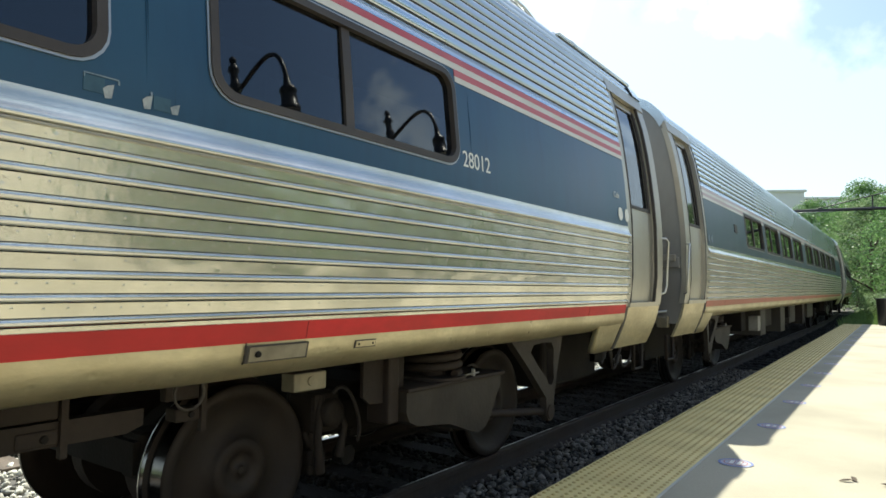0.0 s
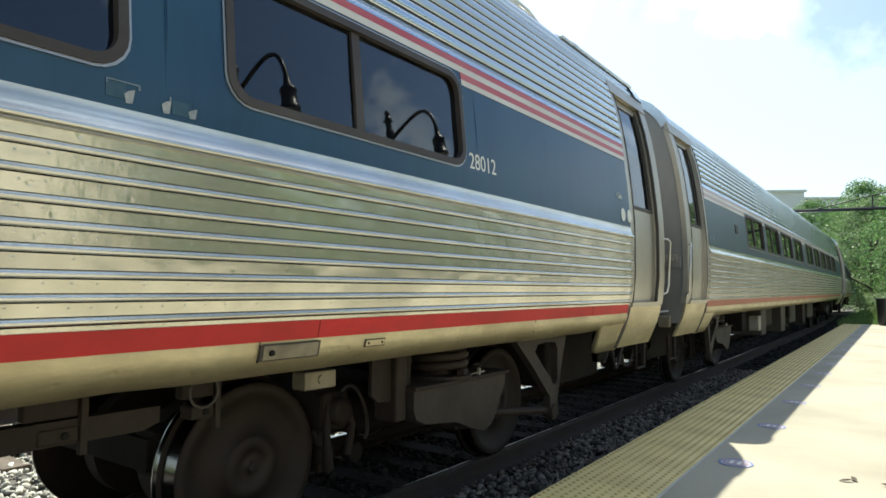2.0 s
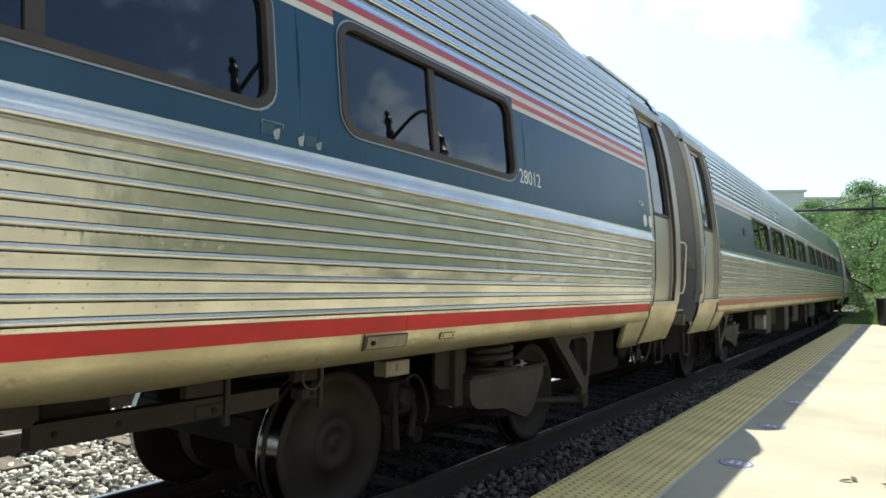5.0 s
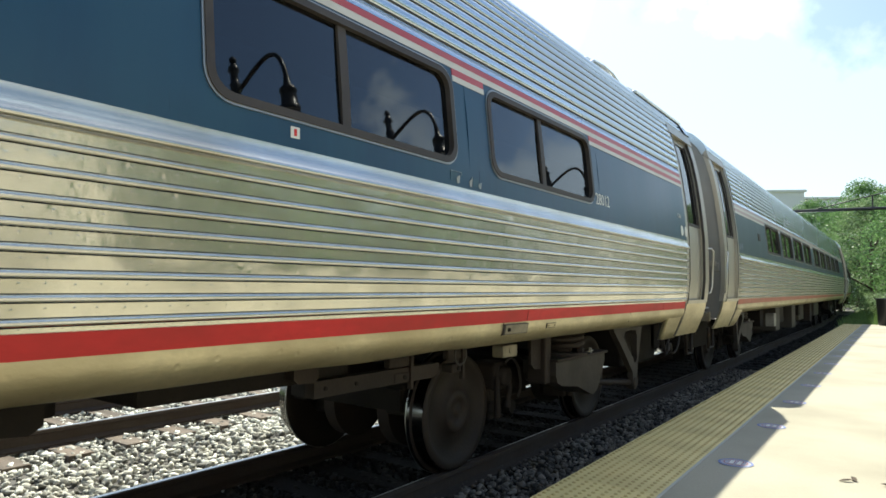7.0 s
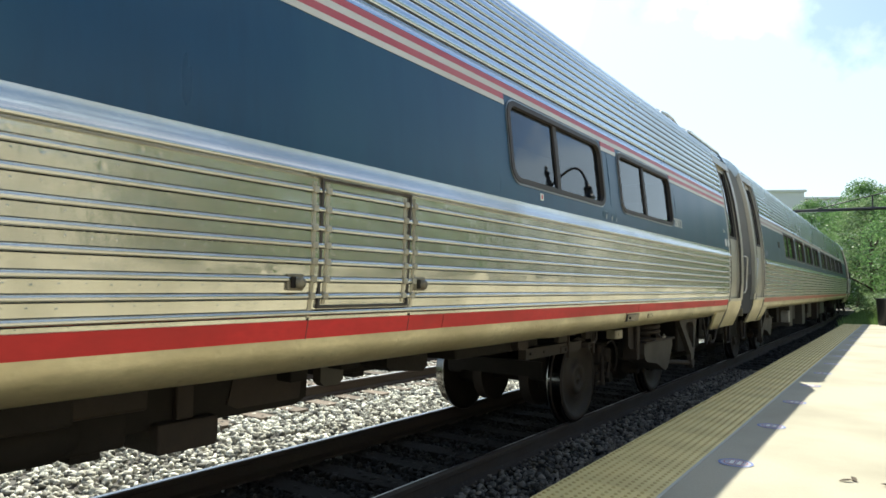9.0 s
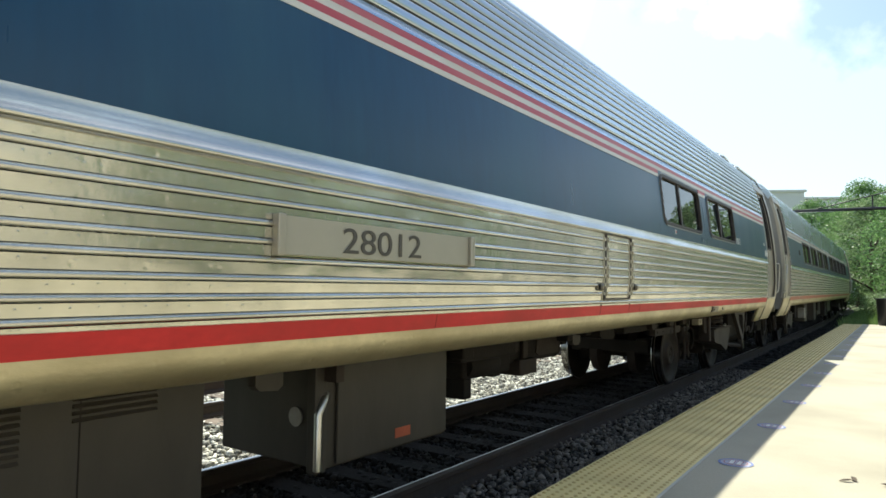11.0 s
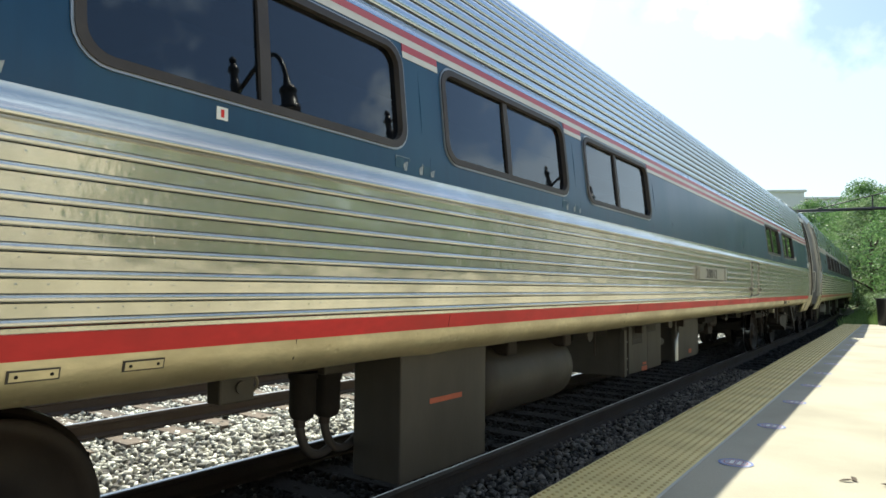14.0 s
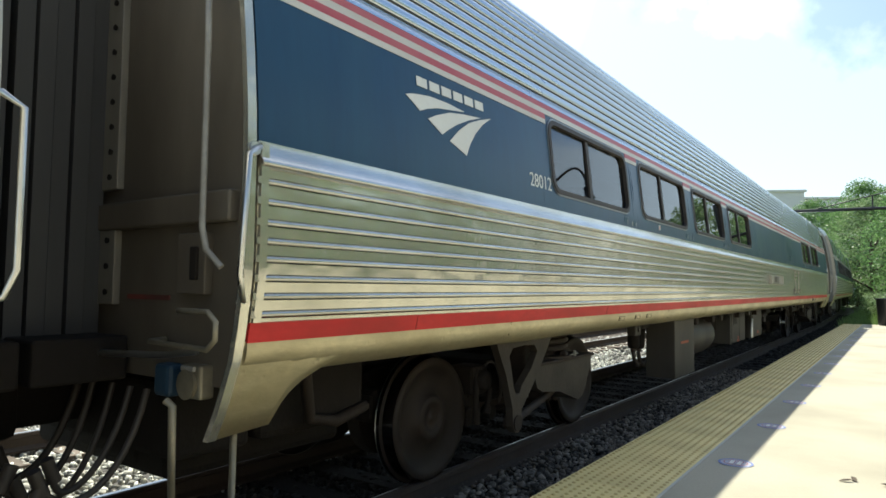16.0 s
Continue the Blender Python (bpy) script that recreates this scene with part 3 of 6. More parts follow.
        c = Geo().tube([(sx * 1.05 + p[0], sm + p[1] - 0.05, p[2]) for p in coil(0.19, 0.03, 0.86, 1.12, 4.4)], 0.027, 8)
        c.lathe([(0.825, 0.24), (0.845, 0.24)], "z", 20, pose(sx * 1.05, sm - 0.05, 0)).lathe([(0.82, 0.10), (1.14, 0.10)], "z", 14, pose(sx * 1.05, sm - 0.05, 0))
        part("coil_spring", c, IRON, truck)
        part("damper", Geo().box(*sorted((sx * 1.02, sx * 1.20)), s0 - 0.12, s0 - 0.02, 0.62, 1.10, 0.015), IRON, truck)
        part("spring_clip", Geo().tube([(sx * 1.25, sm + 0.0, 0.84), (sx * 1.25, sm + 0.24, 0.845)], 0.006, 6).box(*sorted((sx * 1.24, sx * 1.26)), sm + 0.16, sm + 0.178, 0.825, 0.875), BRACKETPALE, truck)
        b0, b1, low, dip = bracket
        # anchor bracket: a triangle with a rounded window
        far, near = (b0, b1)
        outer = [(far, 1.09), ((far + near) / 2, 1.09), (near, 1.09), (near * 0.45 + low * 0.55 + 0.05 * (near - low), 0.74), (low + 0.065, 0.52), (low + 0.06, 0.40), (low + 0.02, 0.355), (low - 0.03, 0.36), (low - 0.065, 0.41), (low - 0.075, 0.55), (far * 0.5 + low * 0.5, 0.80)]
        p, q = (0.40, 0.80) if low > (far + near) / 2 else (0.24, 0.68)
        hl, hr = far + p * (near - far), far + q * (near - far)
        hole = [(hl + 0.035, 0.99), ((hl + hr) / 2, 1.0), (hr - 0.035, 0.99), (hr + 0.008, 0.935), (hr * 0.62 + low * 0.38 + 0.02, 0.81), (low + 0.065, 0.70), (low + 0.03, 0.645), (low - 0.025, 0.645), (low - 0.06, 0.70), (hl * 0.55 + low * 0.45 - 0.025, 0.81), (hl - 0.015, 0.935)]
        # loops run around from top left to top right and down
        x = sorted((sx * 1.26, sx * 1.32))
        part("anchor_bracket", Geo().prism(outer[::-1], *x, holes=[hole[::-1]]), BRACKET, truck, "grey triangular anchor bracket")
        part("anchor_rod", Geo().tube([(sx * 1.28, low, 0.43), (sx * 1.12, dip, 0.52)], 0.032, 10).lathe([(-0.05, 0.06), (0.05, 0.06)], "x", 14, pose(sx * 1.28, low, 0.43)), IRON, truck)
    return truck


def add_vestibule(car, e, text=False):
    """The side door, sill, posts and low skirt at the end e (1 or -1) of a car."""
    def span(a, b):
        return sorted((e * (HALF - a), e * (HALF - b)))
    g = Geo()
    slab(g, *span(1.07, 0.94), 1.27, 3.44, -0.002, 0.05, 1, 1, 14)
    part("door_post", g, GREY, car)
    g = Geo()
    slab(g, *span(0.20, 0.0), 1.27, 3.44, 0.0, 0.06, 1, 1, 14)
    part("corner_post", g, GREY, car)
    g = Geo()
    slab(g, *span(1.07, 0.0), 3.40, 3.535, 0.012, 0.05, 1, 1, 6)
    part("door_header", g, GREY, car)
    d = Geo()
    slab(d, *span(0.945, 0.195), 1.30, 2.26, -0.045, 0.03, 1, 1, 6)
    slab(d, *span(0.945, 0.86), 2.26, 3.42, -0.045, 0.03, 1, 1, 8)
    slab(d, *span(0.29, 0.195), 2.26, 3.42, -0.045, 0.03, 1, 1, 8)
    slab(d, *span(0.86, 0.29), 3.32, 3.42, -0.045, 0.03, 1, 1, 2)
    door = part("door", d, GREY, car, "closed brushed steel side door with a tall window")
    g = Geo()
    slab(g, *span(0.86, 0.29), 2.26, 3.32, -0.058, 0.006, 1, 1, 8)
    part("pane", g, PANE, door)
    g = Geo()
    slab(g, *span(0.90, 0.25), 2.24, 2.275, -0.035, 0.02, 1, 1, 1)
    slab(g, *span(0.90, 0.855), 2.26, 3.34, -0.035, 0.02, 1, 1, 8)
    slab(g, *span(0.295, 0.25), 2.26, 3.34, -0.035, 0.02, 1, 1, 8)
    part("window_seal", g, RUBBER, door)
    g = Geo()
    slab(g, *span(0.965, 0.945), 1.30, 3.42, 0.004, 0.03, 1, 1, 8)
    slab(g, *span(0.215, 0.19), 1.30, 3.42, 0.004, 0.03, 1, 1, 8)
    part("door_seal", g, RUBBER, car)
    g = Geo()
    slab(g, *span(1.0, 0.15), 1.262, 1.305, 0.018, 0.06, 1, 1, 1)
    part("door_sill", g, GREY, car)
    g = Geo()
    slab(g, *span(1.0, 0.03), 0.86, 1.262, 0.0, 0.03, 1, 0.5, 5)
    part("trap_skirt", g, SKIRTSTEEL, car, "stained steel skirt below the door")
    N = 14
    v = []
    for k in range(N + 1):
        t = k / N
        zl = 0.845 + 0.26 * max(0.0, 1 - t / 0.22) ** 2.2
        for o in (-0.002, -0.05):
            for j in range(5):
                z = zl + (1.21 - zl) * j / 4
                v.append((half_width(z) + o, e * (HALF - 1.62 + t * 0.614), z))
    f = []
    for k in range(N):
        p, q = k * 10, k * 10 + 10
        for j in range(4):
            f += [(p + j, q + j, q + j + 1, p + j + 1), (p + 5 + j + 1, q + 5 + j + 1, q + 5 + j, p + 5 + j)]
        f.append((p, p + 5, q + 5, q))
    f += [(j, j + 1, j + 6, j + 5) for j in range(4)]
    part("end_skirt", Geo().add(v, f, True), SKIRTSTEEL, car, "stained steel skirt reaching low at the car's end")
    g = Geo()
    slab(g, *span(1.075, 1.0), 0.86, 1.262, 0.004, 0.02, 1, 1, 4)
    part("joint_strip", g, RUBBER, car)
    # step stirrup
    y = e * (HALF - 0.12)
    part("stirrup", Geo().tube([(1.33, y - 0.13, 0.88), (1.33, y - 0.13, 0.58), (1.33, y + 0.13, 0.58), (1.33, y + 0.13, 0.88)], 0.022, 8), IRON, car)
    if text:
        lettering("lettering", "Cafe", 0.075, 5.66 + 5.565, 2.28, WHITE, car)
        for yy in (5.80, 5.965):
            part("sign_disc", side_plate([(yy + 5.565 + 0.055 * math.cos(a * 0.3927), 2.135 + 0.062 * math.sin(a * 0.3927)) for a in range(16)], 0.005, 0.004), WHITE, car, "small round white symbol sign")


def add_end(car, e, blind):
    """End wall, buffer bellows, coupler, grab irons and hoses."""
    y = e * HALF if e > 0 or not blind else -HALF - REAR
    prof = [(w, z) for z, w in PROFILE if z >= 1.02]
    outline = [(-w + 0.01, z) for w, z in prof[:-1]] + [(w - 0.01, z) for w, z in prof[::-1]]
    n = len(outline)
    a, b = sorted((y - e * 0.07, y - e * 0.03))
    g = Geo().add([(p[0], a, p[1]) for p in outline] + [(p[0], b, p[1]) for p in outline],
                  [tuple(range(n)), tuple(reversed(range(n, 2 * n)))] + [(i, n + i, n + (i + 1) % n, (i + 1) % n) for i in range(n)])
    part("end_wall", g, ENDSTEEL if blind else PALEEND, car, "grimy brown steel end wall" if blind else "grey steel end wall")
    # stiffening plates with bolts, cover plates and a rail on the end
    wall = ENDSTEEL if blind else PALEEND
    for sx in (1, -1):
        for z0, z1, n_ in ((1.90, 3.3, 10), (1.34, 1.70, 3)):
            strip = part("end_plate", Geo().box(*sorted((sx * 0.36, sx * 0.60)), *sorted((y - e * 0.03, y + e * 0.008)), z0, z1, 0.005), PLATEEND, car)
            for k in range(n_):
                part("bolt", Geo().lathe([(0, 0.016), (0.01, 0.012)], "y", 8, pose(sx * 0.54, y + e * 0.008 - (0.01 if e < 0 else 0), z0 + 0.06 + 0.125 * k)), DARKIRON, strip)
    cover = part("cover_plate", Geo().box(1.14, 1.34, *sorted((y - e * 0.03, y + e * 0.012)), 1.40, 1.66, 0.006), wall, car)
    part("latch", Geo().box(1.255, 1.30, *sorted((y + e * 0.012, y + e * 0.03)), 1.46, 1.60, 0.006), DARKIRON, cover)
    part("red_marking", Geo().box(0.68, 1.03, *sorted((y - e * 0.03, y - e * 0.022)), 1.37, 1.392), GRIMYRED, car, "grimy dark red marking")
    if blind:
        part("end_rail", Geo().tube([(1.05, y, 1.20), (1.10, y + e * 0.10, 1.20), (1.50, y + e * 0.10, 1.19), (1.55, y + e * 0.10, 1.23), (1.55, y + e * 0.10, 1.30), (1.50, y + e * 0.10, 1.335), (1.30, y + e * 0.10, 1.335), (1.27, y, 1.33)], 0.012, 8), HINGE, car)
    part("end_sill", Geo().box(-1.50, 1.50, *sorted((y - e * 0.05, y + e * 0.02)), 1.70, 1.83, 0.01), wall, car)
    # bellows, fold by fold
    for k in range(5):
        d0, w = y + e * 0.085 * k, 0.46 + 0.02 * (k % 2)
        loop = [(-w, 1.18), (-w, 3.38), (w, 3.38), (w, 1.18), (w - 0.1, 1.18), (w - 0.1, 3.27), (0.1 - w, 3.27), (0.1 - w, 1.18)]
        a, b = sorted((d0, d0 + e * 0.075))
        v = [(p[0], yy, p[1]) for yy in (a, b) for p in loop]
        f = [(0, 1, 6, 7), (1, 2, 5, 6), (2, 3, 4, 5)]
        f = f + [tuple(8 + q for q in reversed(t)) for t in f] + [(q, 8 + q, 8 + (q + 1) % 8, (q + 1) % 8) for q in range(8)]
        part("bellows_fold", Geo().add(v, f), FOLD, car, "dark folded gangway bellows")
    part("buffer_plate", Geo().box(-0.75, 0.75, *sorted((y, y + e * 0.41)), 1.0, 1.2, 0.015), DARKIRON, car)
    g = Geo().box(-0.14, 0.14, *sorted((y - e * 0.5, y + e * 0.40)), 0.72, 0.98, 0.03).box(-0.2, 0.2, *sorted((y + e * 0.22, y + e * 0.43)), 0.68, 1.02, 0.05)
    part("coupler", g, DARKIRON, car)
    hang = random.Random(7 if blind else 8)
    for x in (0.30, 0.44, 0.62, 0.78, 0.92, -0.35, -0.5, -0.66, -0.84):
        low, out = hang.uniform(0.36, 0.60), hang.uniform(0.30, 0.44)
        part("hose", Geo().tube(bezier([(x, y, 0.97), (x + 0.05, y + e * 0.12, low + 0.1), (x - 0.04, y + e * 0.3, low), (x - 0.02, y + e * out, low + 0.16)], 12), hang.uniform(0.014, 0.021), 8)
             .tube([(x - 0.02, y + e * (out - 0.01), low + 0.14), (x - 0.02, y + e * (out + 0.03), low + 0.24)], 0.028, 8), RUBBER, car)
    part("draft_beam", Geo().box(-0.95, 0.95, *sorted((y - e * 0.55, y - e * 0.12)), 0.62, 0.98, 0.03).box(-0.34, 0.34, *sorted((y - e * 0.9, y - e * 0.3)), 0.46, 0.7, 0.04), DARKIRON, car)
    plug = part("receptacle", Geo().box(1.22, 1.36, *sorted((y - e * 0.04, y + e * 0.03)), 0.97, 1.11, 0.012).lathe([(0.0, 0.062), (0.022, 0.056)], "y", 18, pose(1.285, y + e * 0.03 if e > 0 else y - 0.05, 1.03)), HINGE, car, "grimy grey cable receptacle with a round cap")
    part("cap_hinge", Geo().box(1.24, 1.33, *sorted((y + e * 0.03, y + e * 0.045)), 1.085, 1.105, 0.004), BRACKETPALE, plug)
    part("receptacle", Geo().box(1.03, 1.15, *sorted((y - e * 0.04, y + e * 0.04)), 0.96, 1.10, 0.02), BLUECAP, car, "blue capped cable receptacle")
    part("uncoupling_rod", Geo().tube([(1.35, y + e * 0.04, 1.17), (1.2, y + e * 0.10, 1.15), (0.5, y + e * 0.14, 1.12), (0.3, y + e * 0.2, 0.95)], 0.014, 8), BARE, car)
    # grab irons
    x = 1.36
    if blind:
        part("grab_iron", Geo().tube([(x + 0.0, y, 2.68), (x + 0.05, y + e * 0.08, 2.62), (x + 0.07, y + e * 0.09, 2.45), (x + 0.07, y + e * 0.09, 1.67), (x + 0.10, y + e * 0.09, 1.58), (x + 0.16, y + e * 0.06, 1.51)], 0.014, 8), BRACKETPALE, car)
    if not blind:
        part("gangway_bar", Geo().box(0.95, 1.46, *sorted((y + e * 0.02, y + e * 0.05)), 1.78, 1.86, 0.008), BRACKETPALE, car)
    xs = half_width(1.97) + (0.02 if blind else -0.01)
    yy = y - e * 0.03
    part("grab_iron", Geo().tube([(xs - 0.02, yy, 1.99), (xs + 0.05, yy + e * 0.02, 1.985), (xs + 0.06, yy + e * 0.075, 1.95), (xs + 0.035, yy + e * 0.085, 1.48), (xs + 0.02, yy + e * 0.06, 1.40), (xs - 0.05, yy, 1.37)], 0.0125 if blind else 0.011, 8)
         .lathe([(0, 0.03), (0.02, 0.028)], "x", 10, pose(xs - 0.02, yy, 1.99)).lathe([(0, 0.03), (0.02, 0.028)], "x", 10, pose(xs - 0.06, yy, 1.37)), BARE, car)
    if blind:
        part("stirrup", Geo().tube([(1.30, y - 0.14, 0.98), (1.33, y - 0.13, 0.96), (1.33, y - 0.12, 0.50), (1.33, y + 0.16, 0.50), (1.32, y + 0.17, 0.92)], 0.016, 8), HINGE, car)


def build_car(label, windows, vests, number=False, seed=1):
    """A corrugated passenger car. windows: left edges along y; vests: the ends with a side door."""
    rnd = random.Random(seed)
    # the other cars have grazing sheen put into their duller paint
    steel, blue, red = (STEEL, BLUE, RED) if number else (DULLSTEEL, SHEENBLUE, SHEENRED)
    car = tagged(new("passenger_car"), label, "railway car", "cars of the train")
    tail_y = -HALF if -1 in vests else -HALF - REAR
    y0 = tail_y + (1.075 if -1 in vests else 0.06)
    y1 = HALF - (1.075 if 1 in vests else 0.06)
    # flat fluted side: panels between half-round ribs
    rib_z = [1.322, 1.396, 1.470, 1.548, 1.622, 1.698, 1.784, 1.868]
    edges = [1.288] + rib_z + [1.918]
    for i in range(9):
        a, b = edges[i] + (0.0150 if i else 0), edges[i + 1] - (0.0165 if i < 8 else 0)
        g = Geo()
        slab(g, y0, y1, a, b, 0.0, 0.012, 1, 0.45, 2, 0.00025, seed * 50 + i)
        part("side_panel", g, steel, car)
    for z in rib_z:
        v, f = [], []
        sec = [(-0.002, -0.0128), (0.0070, -0.0120), (0.0112, -0.0075), (0.0122, 0.0), (0.0108, 0.0070), (0.005, 0.0118), (-0.002, 0.0128)]
        n = len(sec)
        ny = round((y1 - y0) / 0.9)
        for k in range(ny + 1):
            y = y0 + (y1 - y0) * k / ny
            v += [(half_width(z) + dx + rnd.uniform(-0.0006, 0.0006), y, z + dz) for dx, dz in sec]
        for k in range(ny):
            f += [(k * n + j, (k + 1) * n + j, (k + 1) * n + j + 1, k * n + j + 1) for j in range(n - 1)]
        g = Geo().add(v, f, True)
        for yy in (y0, y1):
            g.box(half_width(z) - 0.002, half_width(z) + 0.019, yy - 0.012, yy + 0.012, z - 0.014, z + 0.014)
        part("rib", g, RIBSTEEL, car)
    g = Geo()
    slab(g, y0, y1, 1.918, 2.030, 0.002, 0.02, 1, 0.6, 10, 0.0003, seed, curve=lambda t: 0.034 * (math.sqrt(max(0, 1 - ((0.2 - t) / 0.2) ** 2)) if t < 0.2 else ((1 - t) / 0.8) ** 2.6))
    part("belt_rail", g, RIBSTEEL, car, "bright half-round belt rail")
    g = Geo()
    slab(g, y0, y1, 1.207, 1.288, 0.006, 0.02, 1, 1.0, 2)
    part("red_stripe", g, red, car, "red stripe along the sill")
    y = y0 + 1.1
    while y < y1 - 0.5:
        g = Geo()
        slab(g, y - 0.0012, y + 0.0012, 1.21, 1.286, 0.0072, 0.005, 1, 1, 1)
        part("stripe_joint", g, DARKIRON, car)
        y += 3.1 + rnd.uniform(-0.4, 0.4)
    # rounded skirt
    v, f = [], []
    sec = [(1.536, 1.208), (1.535, 1.175), (1.525, 1.135), (1.495, 1.098), (1.45, 1.068), (1.38, 1.045), (1.28, 1.035)]
    n = len(sec)
    ny = round((y1 - y0) / 0.35)
    for k in range(ny + 1):
        d = rnd.uniform(-0.003, 0.003) * (3 if rnd.random() < 0.12 else 1)
        v += [(x + d * 0.6, y0 + (y1 - y0) * k / ny, z + d * (i > 3)) for i, (x, z) in enumerate(sec)]
    for k in range(ny):
        f += [(k * n + j, k * n + j + 1, (k + 1) * n + j + 1, (k + 1) * n + j) for j in range(n - 1)]
    part("skirt", Geo().add(v, f, True), SKIRTSTEEL, car, "dented stained steel skirt with a rolled lower edge")
    # rivets
    g = Geo()
    rows = [(1.3005, 0.031, 0.0036)] + [(edges[i + 1] - 0.032, 0.082, 0.0054) for i in range(1, 8)] + [(1.606, 0.028, 0.0032), (1.896, 0.09, 0.0034)]
    for z, pitch, r in rows:
        y = y0 + 0.05
        while y < y1:
            if rnd.random() < (0.93 if pitch < 0.05 else 0.85):
                x = half_width(z) + (0.022 if z > 1.95 else 0.0008)
                yy, zz = y + rnd.uniform(-0.008, 0.008), z + rnd.uniform(-0.003, 0.003) * (pitch > 0.05)
                v = [(x, yy + r * math.cos(k * 1.047), zz + r * math.sin(k * 1.047)) for k in range(6)] + [(x + r * 0.35, yy, zz)]
                g.add(v, [(k, (k + 1) % 6, 6) for k in range(6)], True)
            y += pitch
    tagged(part("rivets", g, steel, car), kind="stuff")
    # blue band with openings
    z0, z1 = 2.025, 2.85
    edge, spans = y0, []
    for w in sorted(windows):
        a, b = w - 0.14, w + WIN_L + 0.14
        if a > edge + 0.02:
            spans.append((edge, a))
        part("window_bay", bay(Geo(), a, b, z0, z1, rounded(w, w + WIN_L, WIN_Z0, WIN_Z1, WIN_R)), blue, car, "dark blue painted window bay")
        edge = b
    spans.append((edge, y1))
    for a, b in spans:
        g = Geo()
        slab(g, a, b, z0, z1, 0.0, 0.012, 1, 0.8, 6)
        part("upper_panel", g, blue, car, "dark blue painted upper side panel with faint streaks")
    for w in windows:
        add_window(car, w, w + WIN_L, 0.457)
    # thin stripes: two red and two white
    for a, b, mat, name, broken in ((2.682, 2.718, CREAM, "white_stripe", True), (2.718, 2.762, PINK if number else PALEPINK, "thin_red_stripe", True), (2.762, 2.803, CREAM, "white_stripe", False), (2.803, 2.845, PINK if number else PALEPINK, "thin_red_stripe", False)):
        edge = y0
        runs = []
        for w in sorted(windows) if broken else []:
            runs.append((edge, w - 0.012))
            edge = w + WIN_L + 0.012
        runs.append((edge, y1))
        for p, q in runs:
            if q - p > 0.03:
                g = Geo()
                slab(g, p, q, a, b, 0.004, 0.006, 1, 1.0, 1)
                part(name, g, mat, car)
    # far side, plain
    g = Geo()
    slab(g, tail_y + 0.05, HALF - 0.05, 1.04, 2.04, 0.0, 0.02, -1, 1.0, 8)
    part("far_side_lower", g, steel, car)
    g = Geo()
    slab(g, tail_y + 0.05, HALF - 0.05, 2.04, 2.85, 0.0, 0.02, -1, 1.0, 6)
    part("far_side_upper", g, blue, car)
    # fluted roof
    zz = [2.85 + 0.0005 * i for i in range(2240) if 2.85 + 0.0005 * i <= 3.964] + [3.965]
    pts = [(half_width(z), z) for z in zz]
    d, acc = [0.0], 0.0
    for p, q in zip(pts, pts[1:]):
        acc += math.hypot(q[0] - p[0], q[1] - p[1])
        d.append(acc)
    sec, pits = [], []
    PITCH = 0.083
    FLUTE = {0.0: 0.0, 0.012: -0.004, 0.03: -0.019, 0.05: -0.020, 0.19: -0.020, 0.21: -0.019, 0.235: -0.003, 0.25: 0.001, 0.36: 0.006, 0.5: 0.009, 0.64: 0.010, 0.78: 0.009, 0.9: 0.006, 0.97: 0.002}
    marks = [0.0]
    k = 0
    while 0.05 + PITCH * (k + 1) < 1.40:
        marks += [0.05 + PITCH * (k + q) for q in FLUTE]
        k += 1
    for s in marks:
        h = FLUTE[min(FLUTE, key=lambda q: abs(q - ((s - 0.05 + 1e-6) % PITCH) / PITCH))] if s > 0.049 else 0.0
        i = int(np.searchsorted(d, s))
        p, q = pts[max(0, i - 2)], pts[min(len(pts) - 1, i + 2)]
        nx, nz = q[1] - p[1], p[0] - q[0]
        L = math.hypot(nx, nz)
        sec.append((pts[min(i, len(pts) - 1)][0] + h * nx / L, pts[min(i, len(pts) - 1)][1] + h * nz / L))
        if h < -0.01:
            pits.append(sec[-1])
    tail = [(half_width(z), z) for z in (3.90, 3.93, 3.95)] + [(0.25, 3.961), (0.0, 3.966)]
    tail = [p for p in tail if p[0] < sec[-1][0] - 0.05]
    right = sec + tail
    top = [p for p in right if p[1] >= 3.50]
    low = [p for p in right if p[1] <= 3.52]
    for name, line, ya, yb in (("roof", top + [(-x, z) for x, z in top[-2::-1]], tail_y, HALF), ("roof_shoulder", low, y0, y1), ("roof_shoulder", [(-x, z) for x, z in low[::-1]], tail_y, HALF)):
        n, ny = len(line), 14
        v = [(x, ya + (yb - ya) * i / ny, z) for i in range(ny + 1) for x, z in line]
        f = [(i * n + j, (i + 1) * n + j, (i + 1) * n + j + 1, i * n + j + 1) for i in range(ny) for j in range(n - 1)]
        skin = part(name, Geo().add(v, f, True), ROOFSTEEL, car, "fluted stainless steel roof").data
        # groove faces get their shade as a darker colour
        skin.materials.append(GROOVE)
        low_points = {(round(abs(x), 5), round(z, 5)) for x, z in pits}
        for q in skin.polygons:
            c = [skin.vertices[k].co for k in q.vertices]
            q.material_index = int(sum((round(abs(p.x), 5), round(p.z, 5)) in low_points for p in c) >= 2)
    arch = [(half_width(z) + 0.004, z) for z in (3.53, 3.58, 3.64, 3.70, 3.75, 3.79, 3.83, 3.86, 3.89, 3.92, 3.945, 3.957)]
    arch = [(x + 0.018 * x / 1.3, z + 0.018) for x, z in arch] + [(0.0, 3.986)]
    arch = arch + [(-x, z) for x, z in arch[-2::-1]]
    n = len(arch)
    for e in (-1, 1):
        ys = sorted((e * (HALF - 0.22), HALF + 0.004 if e > 0 else tail_y - 0.004))
        v = [(x, y, z) for y in ys for x, z in arch] + [(x * 0.95, ys[0] if e < 0 else ys[1], z - 0.09) for x, z in arch]
